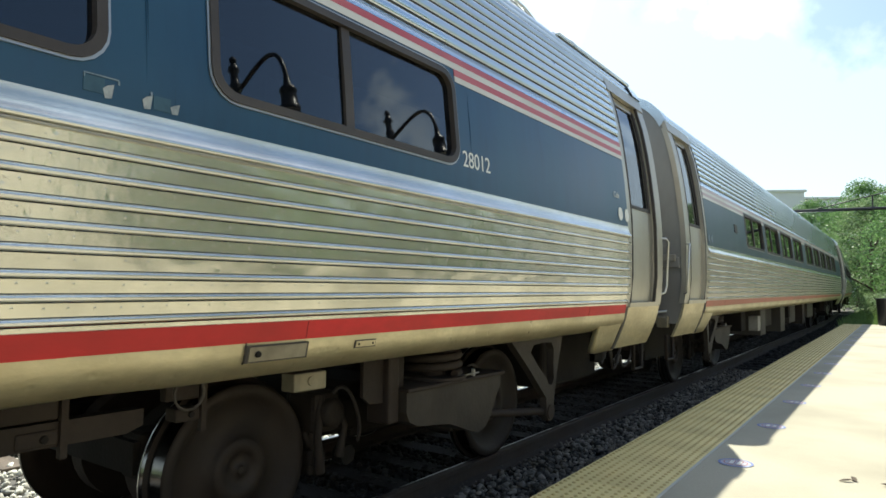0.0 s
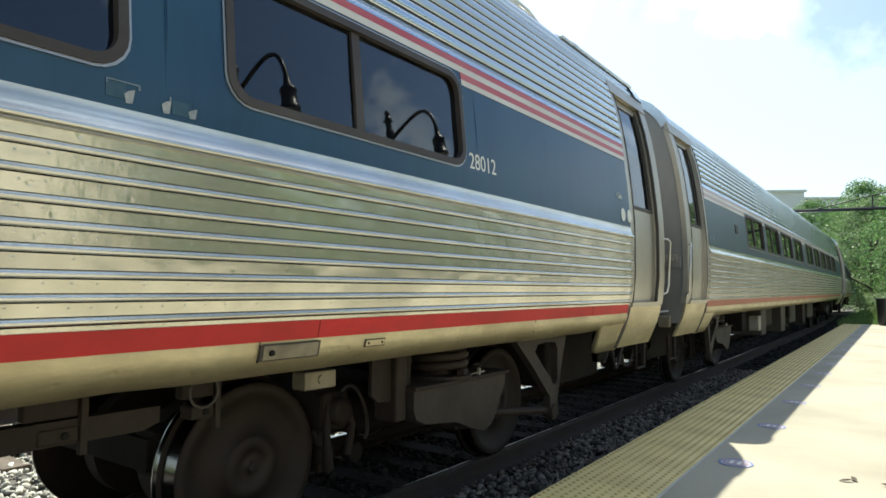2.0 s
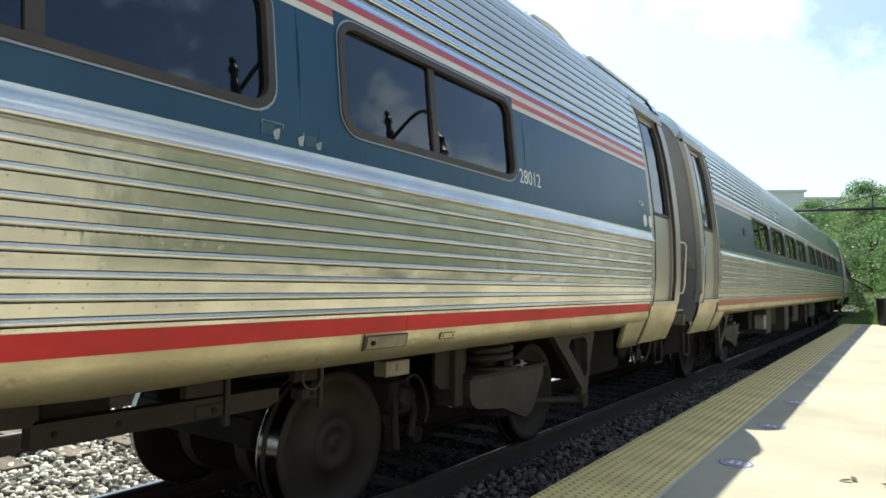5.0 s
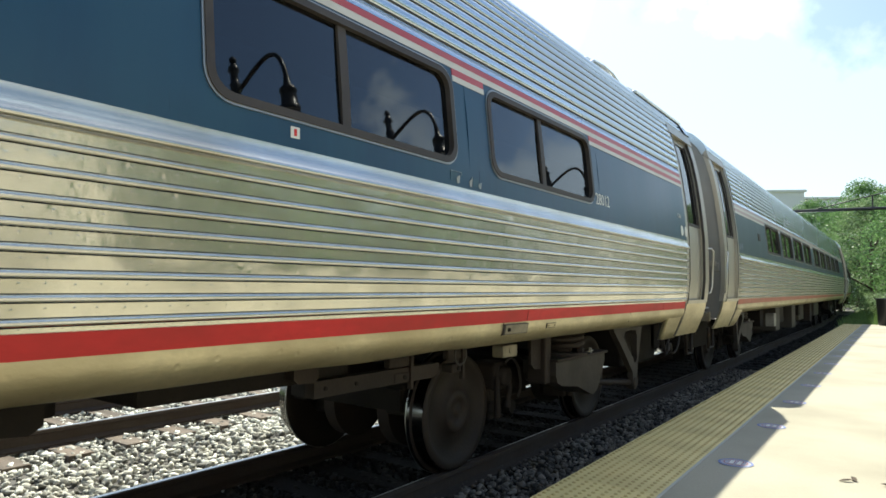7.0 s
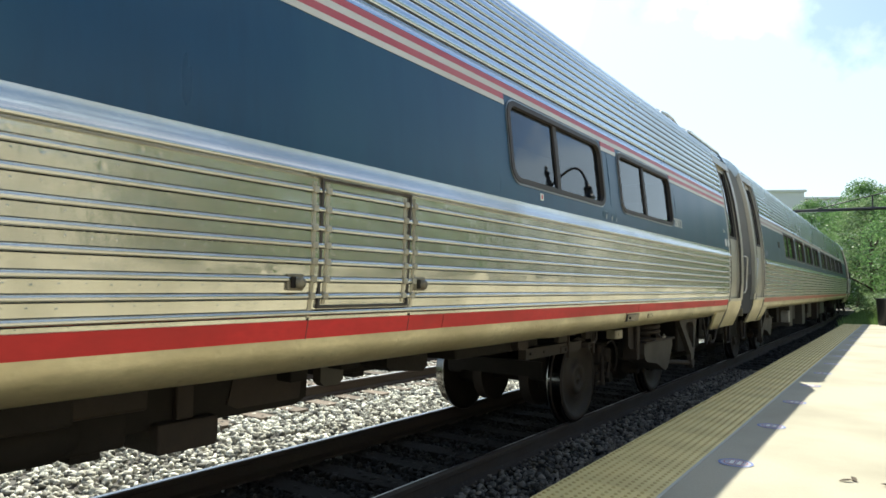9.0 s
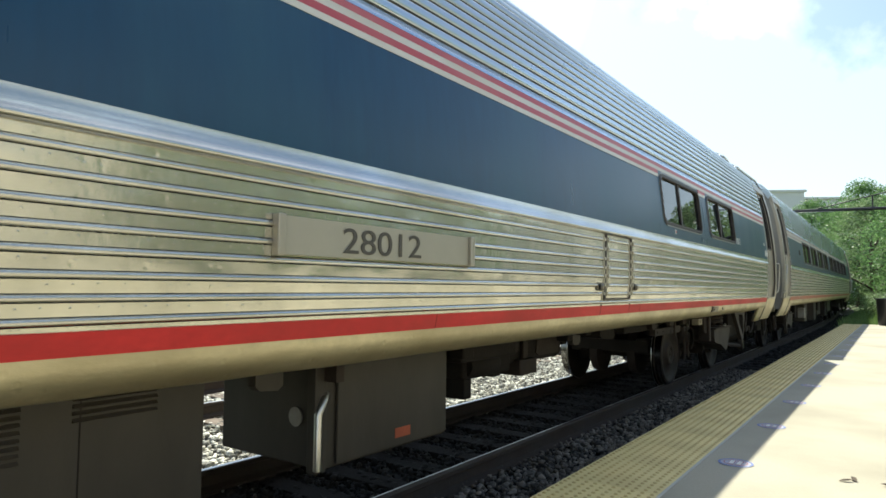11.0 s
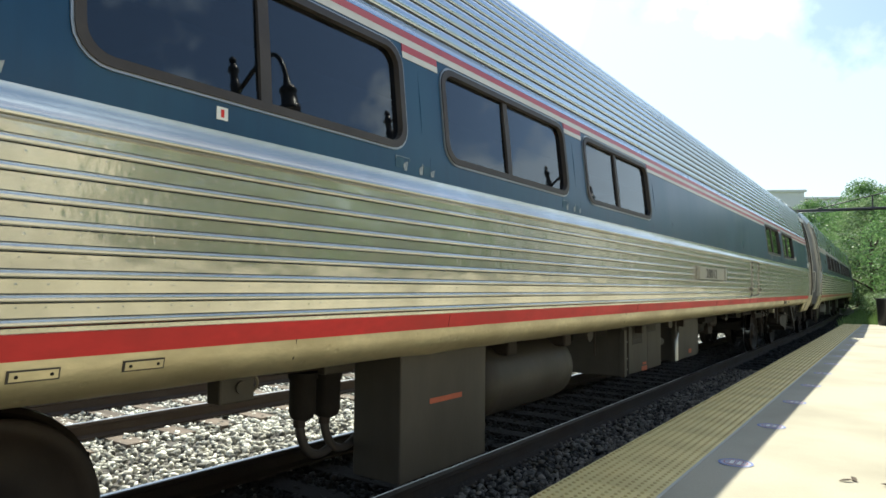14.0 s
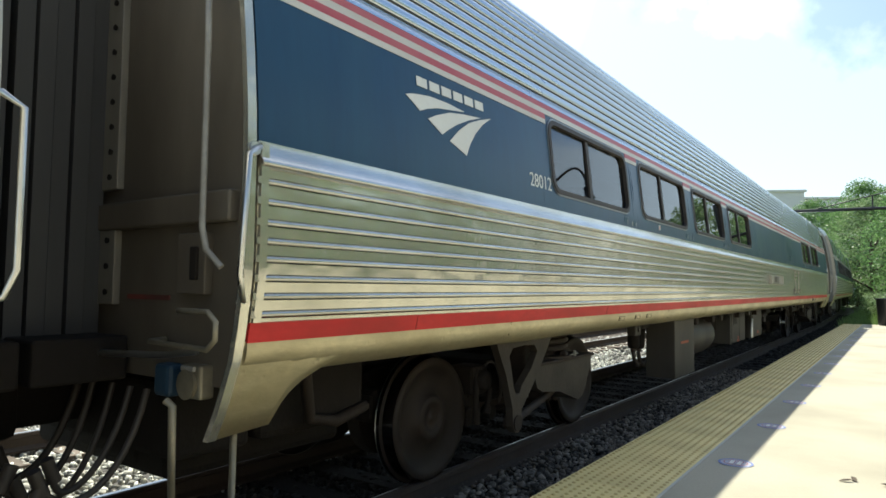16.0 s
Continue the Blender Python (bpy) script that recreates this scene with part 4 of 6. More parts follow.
        k = 0 if e < 0 else n
        f = [(j, n + j, n + j + 1, j + 1) for j in range(n - 1)] + [(k + j, k + j + 1, 2 * n + j + 1, 2 * n + j) for j in range(n - 1)]
        part("roof_end", Geo().add(v, f, False), ROOFSTEEL, car, "smooth steel roof end")
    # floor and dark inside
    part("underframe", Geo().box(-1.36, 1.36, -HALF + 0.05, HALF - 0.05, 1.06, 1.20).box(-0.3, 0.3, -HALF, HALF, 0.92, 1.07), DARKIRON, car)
    part("interior", Geo().box(-0.4, 1.40, -HALF + 0.2, HALF - 0.2, 1.30, 1.34).box(-0.42, -0.38, -HALF + 0.2, HALF - 0.2, 1.34, 3.3).box(-0.4, 1.30, -HALF + 0.2, HALF - 0.2, 3.28, 3.3)
         .box(-0.4, 1.35, -HALF + 0.2, -HALF + 0.24, 1.34, 3.3).box(-0.4, 1.35, HALF - 0.24, HALF - 0.2, 1.34, 3.3), INSIDE, car)
    for w in windows:
        for yy in (w + 0.45, w + 1.35):
            part("seat", Geo().box(0.45, 1.32, yy, yy + 0.12, 1.5, 2.42, 0.04).box(0.45, 1.32, yy - 0.42, yy, 1.5, 1.78, 0.05), SEATS, car)
    for e in vests:
        part("step_well", Geo().box(-1.1, 0.95, *sorted((e * (HALF - 1.62), e * (HALF - 0.35))), 0.50, 1.08, 0.03), DARKIRON, car)
        add_vestibule(car, e, number and e == 1)
    for e in (-1, 1):
        add_end(car, e, e not in vests)
    if -1 not in vests:
        # blind end: low skirt swept up in a curve, and a corner strip
        g = Geo()
        yb = tail_y + 0.02
        cut = lambda t: 0.80 + 0.025 * min(1, t * 3) + 0.335 * min(1, max(0, (t * 0.95 - 0.30) / 0.50)) ** 0.36
        N = 36
        v = []
        for o in (0.0, 0.03):
            for k in range(N + 1):
                t = k / N
                zl = cut(t)
                for j in range(5):
                    z = zl + (1.213 - zl) * j / 4
                    v.append((half_width(z) - o, yb + t * 0.95, z))
        b = (N + 1) * 5
        f = []
        for k in range(N):
            for j in range(4):
                q = (k * 5 + j, (k + 1) * 5 + j, (k + 1) * 5 + j + 1, k * 5 + j + 1)
                f += [q, tuple(b + i for i in reversed(q))]
            f.append((k * 5, b + k * 5, b + (k + 1) * 5, (k + 1) * 5))
        part("end_skirt", g.add(v, f, True), SKIRTSTEEL, car, "stained steel end skirt with a swept lower edge")
        g = Geo()
        slab(g, tail_y, tail_y + 0.042, 0.80, 3.5, 0.010, 0.03, 1, 1, 24)
        part("corner_strip", g, steel, car, "bright riveted corner strip")
        g = Geo()
        slab(g, tail_y + 0.062, tail_y + 0.10, 1.29, 2.02, 0.02, 0.02, 1, 1, 8)
        part("end_batten", g, steel, car)
    return car


SKIRT_PLATES = (7.86, -8.60, -8.15, -7.80)


def equip(car):
    """Boxes, tank, hatch, plate, numbers and small marks of the café car."""
    o = 5.565
    box_o, cab_o, mid_o, hatch_o, tail_o = o - 0.01, o - 0.01, o - 0.06, o + 0.13, o - 0.10
    # equipment under the floor
    bx = part("equipment_box", Geo().box(0.2, 1.08, -1.80, -0.44, 0.44, 1.06, 0.012), GEARBOX, car, "grey louvred equipment box under the floor")
    part("box_door", Geo().box(1.082, 1.115, -1.66, -0.46, 0.455, 1.045, 0.006), GEARBOX, bx)
    part("box_post", Geo().box(1.06, 1.12, -1.82, -1.735, 0.44, 0.97, 0.006), GEARBOX, bx, "lighter corner post")
    bar = part("lock_bar", Geo().box(1.085, 1.10, -1.715, -1.70, 0.46, 0.96, 0.003), BRACKETPALE, bx)
    for z in (0.52, 0.64, 0.83):
        part("bar_bolt", Geo().lathe([(0, 0.012), (0.012, 0.010)], "x", 8, pose(1.10, -1.707, z)), BRACKETPALE, bar)
    for y0, y1, z0, z1 in ((-1.55, -1.21, 0.79, 1.02), (-1.03, -0.69, 0.91, 1.01)):
        z = z0
        while z < z1:
            part("louvre", Geo().add([(1.115, y0, z), (1.115, y1, z), (1.127, y1, z + 0.004), (1.127, y0, z + 0.004), (1.115, y0, z + 0.018), (1.115, y1, z + 0.018)], [(3, 2, 1, 0), (4, 5, 2, 3), (0, 4, 3), (1, 2, 5)]), GEARBOX, bx)
            z += 0.027
    part("warning_label", Geo().box(1.115, 1.118, -1.22, -1.03, 0.455, 0.505), ORANGE, bx, "worn orange warning label")
    part("warning_label", Geo().box(1.115, 1.118, -1.18, -1.06, 0.525, 0.552), ORANGE, bx, "small worn orange warning label")
    part("door_seam", Geo().box(1.113, 1.1165, -1.003, -0.997, 0.46, 1.04), DARKIRON, bx)
    bx = part("equipment_box", Geo().box(0.2, 1.08, 0.30, 1.47, 0.43, 1.06, 0.012), GEARBOX, car, "grey equipment box under the floor")
    part("box_door", Geo().box(1.082, 1.105, 0.40, 1.45, 0.45, 1.03, 0.006), GEARBOX, bx)
    part("box_post", Geo().box(1.05, 1.11, 0.22, 0.31, 0.43, 1.0, 0.006), GEARBOX, bx)
    part("end_cap", Geo().lathe([(0.0, 0.055), (0.012, 0.05)], "y", 16, pose(0.88, 0.288, 0.70)), BRACKETPALE, bx, "round pale cap")
    part("warning_label", Geo().box(1.105, 1.108, 0.90, 1.05, 0.50, 0.56), ORANGE, bx, "worn orange warning label")
    part("box_pipe", Geo().tube([(1.12, 0.235, 0.45), (1.12, 0.235, 0.75), (1.12, 0.275, 0.82), (1.05, 0.355, 0.85)], 0.022, 8), BARE, bx)
    part("rounded_hanger", Geo().prism([(-0.20, 1.08), (-0.20, 0.95), (-0.17, 0.925), (-0.06, 0.915), (-0.03, 0.94), (-0.03, 1.08)][::-1], 1.08, 1.14), GEARBOX, car)
    for y in (-5.25, -7.0):
        part("hanger", Geo().box(1.0, 1.2, y + o - 0.03, y + o + 0.03, 0.92, 1.08), IRON, car)
    g = Geo().box(0.95, 1.32, -11.60 + cab_o, -10.67 + cab_o, 0.30, 1.07, 0.01)
    bx = part("equipment_box", g, GEARBOX, car, "tall grey equipment cabinet under the floor")
    part("warning_label", Geo().box(1.32, 1.323, -11.32 + cab_o, -10.97 + cab_o, 0.725, 0.757), ORANGE, bx)
    part("underfloor_tank", Geo().lathe([(-10.44 + box_o, 0.10), (-10.42 + box_o, 0.24), (-10.36 + box_o, 0.295), (-10.26 + box_o, 0.30), (-9.1 + box_o, 0.30), (-8.96 + box_o, 0.285), (-8.90 + box_o, 0.24), (-8.86 + box_o, 0.10)], "y", 32, pose(0.92, 0, 0.72)), TANKPAINT, car, "round dull grey tank")
    for y in (-10.15, -9.15):
        part("tank_strap", Geo().box(0.98, 1.24, y + o - 0.07, y + o + 0.07, 0.92, 1.08, 0.02), IRON, car)
    part("bolt_plate", Geo().lathe([(0, 0.07), (0.015, 0.068)], "x", 8, pose(1.25, -8.65 + mid_o, 1.0)), BRACKET, car)
    part("underfloor_gear", Geo().box(0.3, 0.95, -8.4 + box_o, -7.44 + box_o, 0.90, 1.06, 0.02), DARKIRON, car)
    part("hanging_rod", Geo().tube([(0.98, -7.9 + box_o, 1.0), (0.98, -7.9 + box_o, 0.72)], 0.012, 6), IRON, car)
    valve = part("air_valve", Geo().box(0.55, 0.98, -6.66, -6.10, 0.96, 1.06, 0.02).box(0.90, 1.02, -6.36, -6.12, 0.935, 1.03, 0.01), GEARBOX, car, "brake valve hung under the floor with two reservoirs")
    for y, z0, z1, r in ((-6.43, 0.68, 0.95, 0.075), (-6.24, 0.67, 0.93, 0.078)):
        part("reservoir", Geo().lathe([(z0, 0.03), (z0 + 0.02, r * 0.85), (z0 + 0.05, r), (z1 - 0.04, r), (z1 - 0.03, r * 1.12), (z1, r * 1.12)], "z", 20, pose(0.92, y, 0)), DARKIRON, valve)
        part("hose", Geo().tube(bezier([(0.92, y - 0.02, z0 + 0.02), (0.93, y - 0.03, 0.50), (0.94, y + 0.10, 0.42), (0.90, y + 0.26, 0.50)], 12), 0.026, 8), RUBBER, valve)
        part("hose_clip", Geo().lathe([(-0.02, 0.034), (0.02, 0.034)], "z", 10, pose(0.92, y - 0.02, z0 - 0.01)), IRON, valve)
    part("brake_pipe", Geo().tube([(0.98, -8.0, 1.02), (0.98, -7.3, 1.0), (0.98, -6.75, 0.99), (0.96, -6.6, 1.0)], 0.02, 8), IRON, car)
    part("cable_loop", Geo().tube(bezier([(1.1, -7.05, 1.04), (1.12, -6.9, 1.03), (1.1, -6.86, 0.96), (1.08, -6.9, 0.92)], 8), 0.007, 6), HINGE, car)
    part("junction_plate", Geo().box(1.10, 1.20, -12.68 + mid_o, -12.49 + mid_o, 0.90, 1.04, 0.01).lathe([(0, 0.03), (0.012, 0.03)], "x", 10, pose(1.2, -12.57 + mid_o, 0.97)), GEARBOX, car)
    for y0, y1, z0, z1, xx in ((-4.0, -3.2, 0.90, 1.05, 1.15), (-3.6, -2.86, 0.72, 1.05, 0.9), (-2.86, -2.2, 0.84, 1.05, 0.8), (-0.6, 0.6, 0.92, 1.05, 1.1)):
        part("underfloor_gear", Geo().box(0.2, xx, y0 + o, y1 + o, z0, z1, 0.02), DARKIRON, car)
    rnd = random.Random(77)
    for k in range(12):
        y, x, w, h = rnd.uniform(-4.1, 0.6), rnd.uniform(0.75, 1.15), rnd.uniform(0.05, 0.16), rnd.uniform(0.05, 0.13)
        part("underfloor_fitting", Geo().box(x - 0.06, x + 0.06, y + o - w, y + o + w, 1.05 - h, 1.06, 0.012), DARKIRON, car)
    tank = part("waste_tank", Geo().prism([(2.30, 1.05), (2.30, 0.80), (2.36, 0.77), (3.70, 0.765), (3.78, 0.80), (3.80, 1.05)][::-1], 0.1, 0.86), DARKIRON, car, "near-black flat-bottomed tank under the floor")
    part("tank_plate", Geo().prism([(3.28, 0.99), (3.24, 0.83), (3.30, 0.80), (3.72, 0.80), (3.74, 0.96), (3.55, 1.01)][::-1], 0.862, 0.872), IRON, tank)
    part("tank_strap", Geo().box(0.862, 0.90, 2.94, 3.03, 0.80, 1.05, 0.008), IRON, tank)
    part("hung_box", Geo().box(0.45, 0.93, 2.83, 3.15, 0.66, 0.80, 0.012), IRON, tank)
    part("rounded_hanger", Geo().prism([(3.74, 1.06), (3.74, 0.90), (3.77, 0.875), (3.88, 0.87), (3.92, 0.90), (3.92, 1.06)][::-1], 0.96, 1.02), GEARBOX, car)
    part("underfloor_gear", Geo().box(0.2, 0.6, 4.2, 4.88, 0.84, 1.05, 0.02).box(0.3, 0.55, 4.5, 4.62, 0.80, 0.86, 0.01), DARKIRON, car)
    part("pale_duct", Geo().box(0.7, 0.95, 2.36, 2.77, 0.88, 1.03, 0.015), IRON, car)
    pump = part("pump", Geo().box(0.4, 0.88, 1.98, 2.60, 0.74, 0.95, 0.03).lathe([(2.02, 0.09), (2.10, 0.11), (2.40, 0.11), (2.48, 0.08)], "y", 18, pose(0.86, 0, 0.82)), DARKIRON, car, "near-black pump with a round motor")
    part("pump_foot", Geo().box(0.6, 0.85, 2.49, 2.62, 0.68, 0.75, 0.01), DARKIRON, pump)
    part("pump_foot", Geo().box(0.6, 0.86, 2.04, 2.15, 0.55, 0.76, 0.012), DARKIRON, pump)
    part("drain_cock", Geo().lathe([(0.0, 0.025), (0.03, 0.025), (0.04, 0.01)], "x", 12, pose(0.88, 2.365, 0.77)), BRACKETPALE, pump)
    part("drain_pipe", Geo().tube([(0.86, 2.33, 0.78), (0.86, 2.33, 0.70)], 0.010, 6), IRON, pump)
    part("brake_pipe", Geo().tube([(0.95, 1.5, 1.0), (0.95, 2.2, 0.98), (0.92, 2.36, 0.93), (0.9, 2.7, 0.92)], 0.018, 8), IRON, car)
    part("brake_cylinder", Geo().box(-0.9, 0.6, -18.0 + tail_o, -16.75 + tail_o, 0.42, 1.06, 0.05).box(0.6, 0.95, -17.7 + tail_o, -16.9 + tail_o, 0.62, 1.06, 0.05), DARKIRON, car)
    part("pipe_bend", Geo().tube([(1.05, -17.5 + tail_o, 1.05), (1.05, -17.45 + tail_o, 0.72), (1.0, -17.2 + tail_o, 0.66), (0.95, -16.9 + tail_o, 0.7)], 0.035, 8), IRON, car)
    # gear close to the far truck
    bar = part("side_bar", Geo().prism([(5.90, 0.935), (5.90, 0.845), (6.95, 0.845), (7.02, 0.87), (7.02, 0.935)][::-1], 1.09, 1.16), IRON, car, "long dusty bar beside the wheel")
    for y in (5.98, 6.22, 6.62):
        part("bar_bolt", Geo().lathe([(0, 0.013), (0.008, 0.011)], "x", 8, pose(1.16, y, 0.89)), DARKIRON, bar)
    part("rounded_hanger", Geo().prism([(5.75, 1.06), (5.75, 0.96), (5.78, 0.935), (5.89, 0.93), (5.92, 0.955), (5.92, 1.06)][::-1], 1.10, 1.17), IRON, car)
    part("bracket_box", Geo().box(1.12, 1.22, 2.20 + o, 2.42 + o, 0.905, 1.0, 0.008).lathe([(0, 0.024), (0.006, 0.022)], "x", 12, pose(1.22, 2.31 + o, 0.955)), HINGE, car, "worn box with a round hole")
    for y, w in ((6.50, 0.19), (7.11, 0.16)):
        part("hanging_panel", Geo().box(1.12, 1.17, y, y + w, 0.945, 1.08, 0.008).box(1.15, 1.18, y + w + 0.005, y + w + 0.03, 0.80, 1.08).box(1.08, 1.17, y + 0.05, y + w + 0.005, 0.85, 0.91, 0.01), IRON, car)
        part("panel_bolt", Geo().lathe([(0, 0.016), (0.01, 0.013)], "x", 8, pose(1.17, y + w * 0.75, 0.88)), DARKIRON, car)
    part("rounded_hanger", Geo().prism([(-1.50 + hatch_o, 1.06), (-1.50 + hatch_o, 0.95), (-1.46 + hatch_o, 0.92), (-1.14 + hatch_o, 0.89), (-1.09 + hatch_o, 0.92), (-1.09 + hatch_o, 1.06)][::-1], 0.9, 1.12), DARKIRON, car)
    part("hanging_plate", Geo().prism([(8.34, 1.06), (8.34, 0.80), (8.40, 0.755), (8.66, 0.735), (8.70, 0.76), (8.715, 1.06)][::-1], 1.13, 1.155).lathe([(0, 0.014), (0.01, 0.012)], "x", 8, pose(1.155, 8.62, 0.90)).lathe([(0, 0.014), (0.01, 0.012)], "x", 8, pose(1.155, 8.62, 0.80)), IRON, car)
    part("floor_beam", Geo().box(1.02, 1.10, -1.1 + hatch_o, 0.2 + hatch_o, 1.0, 1.06, 0.008), DARKIRON, car)
    part("cable_loop", Geo().tube([(1.22, 1.62 + o + 0.07 * math.cos(a * 0.5), 0.98 + 0.07 * math.sin(a * 0.5)) for a in range(14)], 0.007, 6), RUBBER, car)
    # hatch with strips and dogs
    a, b = -2.50 + hatch_o, -1.88 + hatch_o
    hatch = part("service_hatch", ring([(a - 0.012, 1.34), (b + 0.012, 1.34), (b + 0.012, 1.925), (a - 0.012, 1.925)], [(a, 1.352), (b, 1.352), (b, 1.913), (a, 1.913)], 0.0145, 0.018), RUBBER, car, "square service hatch outlined by a dark gap")
    for y in (a - 0.05, a + 0.03, b - 0.03, b + 0.045):
        g = Geo()
        slab(g, y - 0.010, y + 0.010, 1.36 if a < y < b else 1.30, 1.905, 0.004, 0.01, 1, 1, 8)
        for z in (1.396, 1.470, 1.548, 1.622, 1.698, 1.784, 1.868):
            x = half_width(z)
            g.box(x, x + 0.020, y - 0.015, y + 0.015, z - 0.015, z + 0.015, 0.004)
        part("hatch_strip", g, PALESTRIP, hatch)
    for y in (a - 0.15, b + 0.10):
        x = half_width(1.45)
        dog = part("hatch_dog", Geo().box(x, x + 0.012, y - 0.045, y + 0.045, 1.420, 1.492, 0.005), HINGE, hatch, "grimy locking dog")
        part("dog_bolt", Geo().lathe([(0, 0.026), (0.022, 0.024), (0.026, 0.012)], "x", 14, pose(x + 0.012, y + 0.014, 1.452)), HINGE, dog)
        part("dog_latch", Geo().box(x + 0.012, x + 0.022, y - 0.032, y - 0.006, 1.43, 1.48, 0.004), DARKIRON, dog)
    # joints of the red stripe and the panel below the hatch
    for y in (a - 0.05, b + 0.045):
        g = Geo()
        slab(g, y - 0.0016, y + 0.0016, 1.205, 1.30, 0.0075, 0.01, 1, 1, 2)
        part("stripe_joint", g, RUBBER, hatch)
    # number plate on the fluting
    g = Geo()
    slab(g, -6.01 + box_o, -4.60 + box_o, 1.572, 1.735, 0.026, 0.026, 1, 2, 1)
    np_ = part("number_board", g, PLATE, car, "dull metal board with a black number")
    lettering("number", "28012", 0.17, -5.66 + box_o, 1.592, BLACK, np_, 0.030, 1.42)
    for y in (-6.03, -4.585):
        part("board_edge", Geo().box(half_width(1.65), half_width(1.65) + 0.045, y + o - 0.02, y + o + 0.02, 1.565, 1.74, 0.005), GREY, np_)
    # numbers on the blue band
    lettering("number", "28012", 0.142, 3.165 + o, 2.165, WHITE, car, 0.006, 0.9)
    lettering("number", "28012", 0.142, -15.895 + tail_o, 2.165, WHITE, car, 0.006, 0.98)
    # emblem: three swept blades, with plain bars above
    c = -16.73 + tail_o - 0.02
    blades = ([(-0.52, 2.476), (-0.46, 2.494), (-0.30, 2.518), (-0.11, 2.521), (0.06, 2.509), (-0.08, 2.487), (-0.22, 2.467), (-0.33, 2.438), (-0.40, 2.41), (-0.455, 2.442)],
              [(-0.33, 2.381), (-0.25, 2.418), (-0.11, 2.466), (0.04, 2.49), (0.24, 2.511), (0.10, 2.466), (-0.04, 2.408), (-0.14, 2.354), (-0.20, 2.316), (-0.265, 2.35)],
              [(-0.125, 2.293), (-0.02, 2.378), (0.10, 2.449), (0.235, 2.498), (0.37, 2.536), (0.255, 2.47), (0.16, 2.391), (0.09, 2.31), (0.045, 2.234), (-0.035, 2.263)])
    blades = [[(c + a, b) for a, b in line] for line in blades]
    for outl in blades:
        part("emblem_blade", side_plate(outl[::-1], 0.005, 0.004), WHITE, car)
    for k in range(6):
        y, z = c - 0.41 + k * 0.12, 2.555 + k * 0.002
        part("emblem_bar", side_plate([(y, z), (y + 0.095, z), (y + 0.095, z + 0.055), (y, z + 0.055)], 0.005, 0.004), WHITE, car)
    # torn label remains and small tags
    for y in (0.985 + o, -9.965 + o, -14.10 + o, -11.98 + o):
        for dy, z, w, h, tape in ((-0.012, 2.062, 0.068, 0.052, FADED), (0.226, 2.052, 0.066, 0.05, FADED), (-0.012, 2.118, 0.115, 0.0045, STENCIL), (-0.012, 2.106, 0.005, 0.014, STENCIL), (0.10, 2.104, 0.006, 0.014, STENCIL), (0.214, 2.098, 0.007, 0.013, STENCIL)):
            part("stencil_mark", side_plate([(y + dy, z), (y + dy + w, z), (y + dy + w, z + h), (y + dy, z + h)], 0.0025 if tape is FADED else 0.004, 0.002), tape, car)
        for dy, z, h in ((0.053, 2.050, 0.052), (0.188, 2.046, 0.052), (0.292, 2.048, 0.042)):
            part("torn_label", side_plate([(y + dy + 0.004, z), (y + dy + 0.026, z + 0.003), (y + dy + 0.034, z + h), (y + dy + 0.012, z + h - 0.008), (y + dy - 0.003, z + h * 0.6)], 0.004, 0.002), TORN, car, "torn remains of a white label")
    for s in (-0.225, -13.06):
        y = s + o
        part("tag", side_plate([(y, 2.075), (y + 0.05, 2.075), (y + 0.05, 2.125), (y, 2.125)], 0.004, 0.003), WHITE, car, "small white symbol tag")
        part("tag_mark", side_plate([(y + 0.018, 2.085), (y + 0.032, 2.085), (y + 0.032, 2.115), (y + 0.018, 2.115)], 0.006, 0.003), RED, car)
    # seams in the blue side and rivet heads on the skirt
    for s in (1.188, -13.85):
        g = Geo()
        slab(g, s + o - 0.001, s + o + 0.001, 2.05, 2.68, 0.0015, 0.006, 1, 1, 4)
        part("seam", g, BLUE, car)
    for s in (1.66, -8.5, -16.2, -12.6, 4.1):
        g = Geo()
        slab(g, s + o - 0.0012, s + o + 0.0012, 1.12, 1.21, 0.008, 0.008, 1, 1, 3)
        part("seam", g, RUBBER, car)
    g = Geo()
    slab(g, 1.655 + o, 1.985 + o, 1.125, 1.196, 0.022, 0.02, 1, 1, 4)
    jack = part("jack_plate", g, RUBBER, car)
    g = Geo()
    slab(g, 1.668 + o, 1.972 + o, 1.131, 1.190, 0.026, 0.01, 1, 1, 4)
    part("plate_cover", g, HINGE, jack)
    part("plate_bolt", Geo().lathe([(0, 0.014), (0.012, 0.012)], "x", 10, pose(1.545, 1.71 + o, 1.16)), DARKIRON, jack)
    for y in SKIRT_PLATES:
        g = Geo()
        slab(g, y, y + 0.15, 1.142, 1.180, 0.014, 0.012, 1, 1, 2)
        rim = part("skirt_plate", g, RUBBER, car)
        g = Geo()
        slab(g, y + 0.006, y + 0.144, 1.147, 1.175, 0.017, 0.006, 1, 1, 2)
        cover = part("plate_cover", g, SKIRTSTEEL, rim)
        for q in (0.025, 0.125):
            part("plate_bolt", Geo().lathe([(0, 0.006), (0.004, 0.005)], "x", 8, pose(half_width(1.16) + 0.017, y + q, 1.161)), DARKIRON, cover)
    # conduit on the roof near the door end
    for a, b in ((4.05, 5.0), (5.3, 6.1)):
        for x, lift in ((1.13, 0.0), (1.05, 0.045)):
            part("roof_conduit", Geo().tube([(x, a + o, 3.74 + lift), (x, a + 0.12 + o, 3.80 + lift), (x - 0.02, a + 0.45 + o, 3.84 + lift), (x - 0.02, b - 0.25 + o, 3.83 + lift), (x, b + o, 3.74 + lift)], 0.018, 8), BARE, car, "bent steel conduit on the roof")
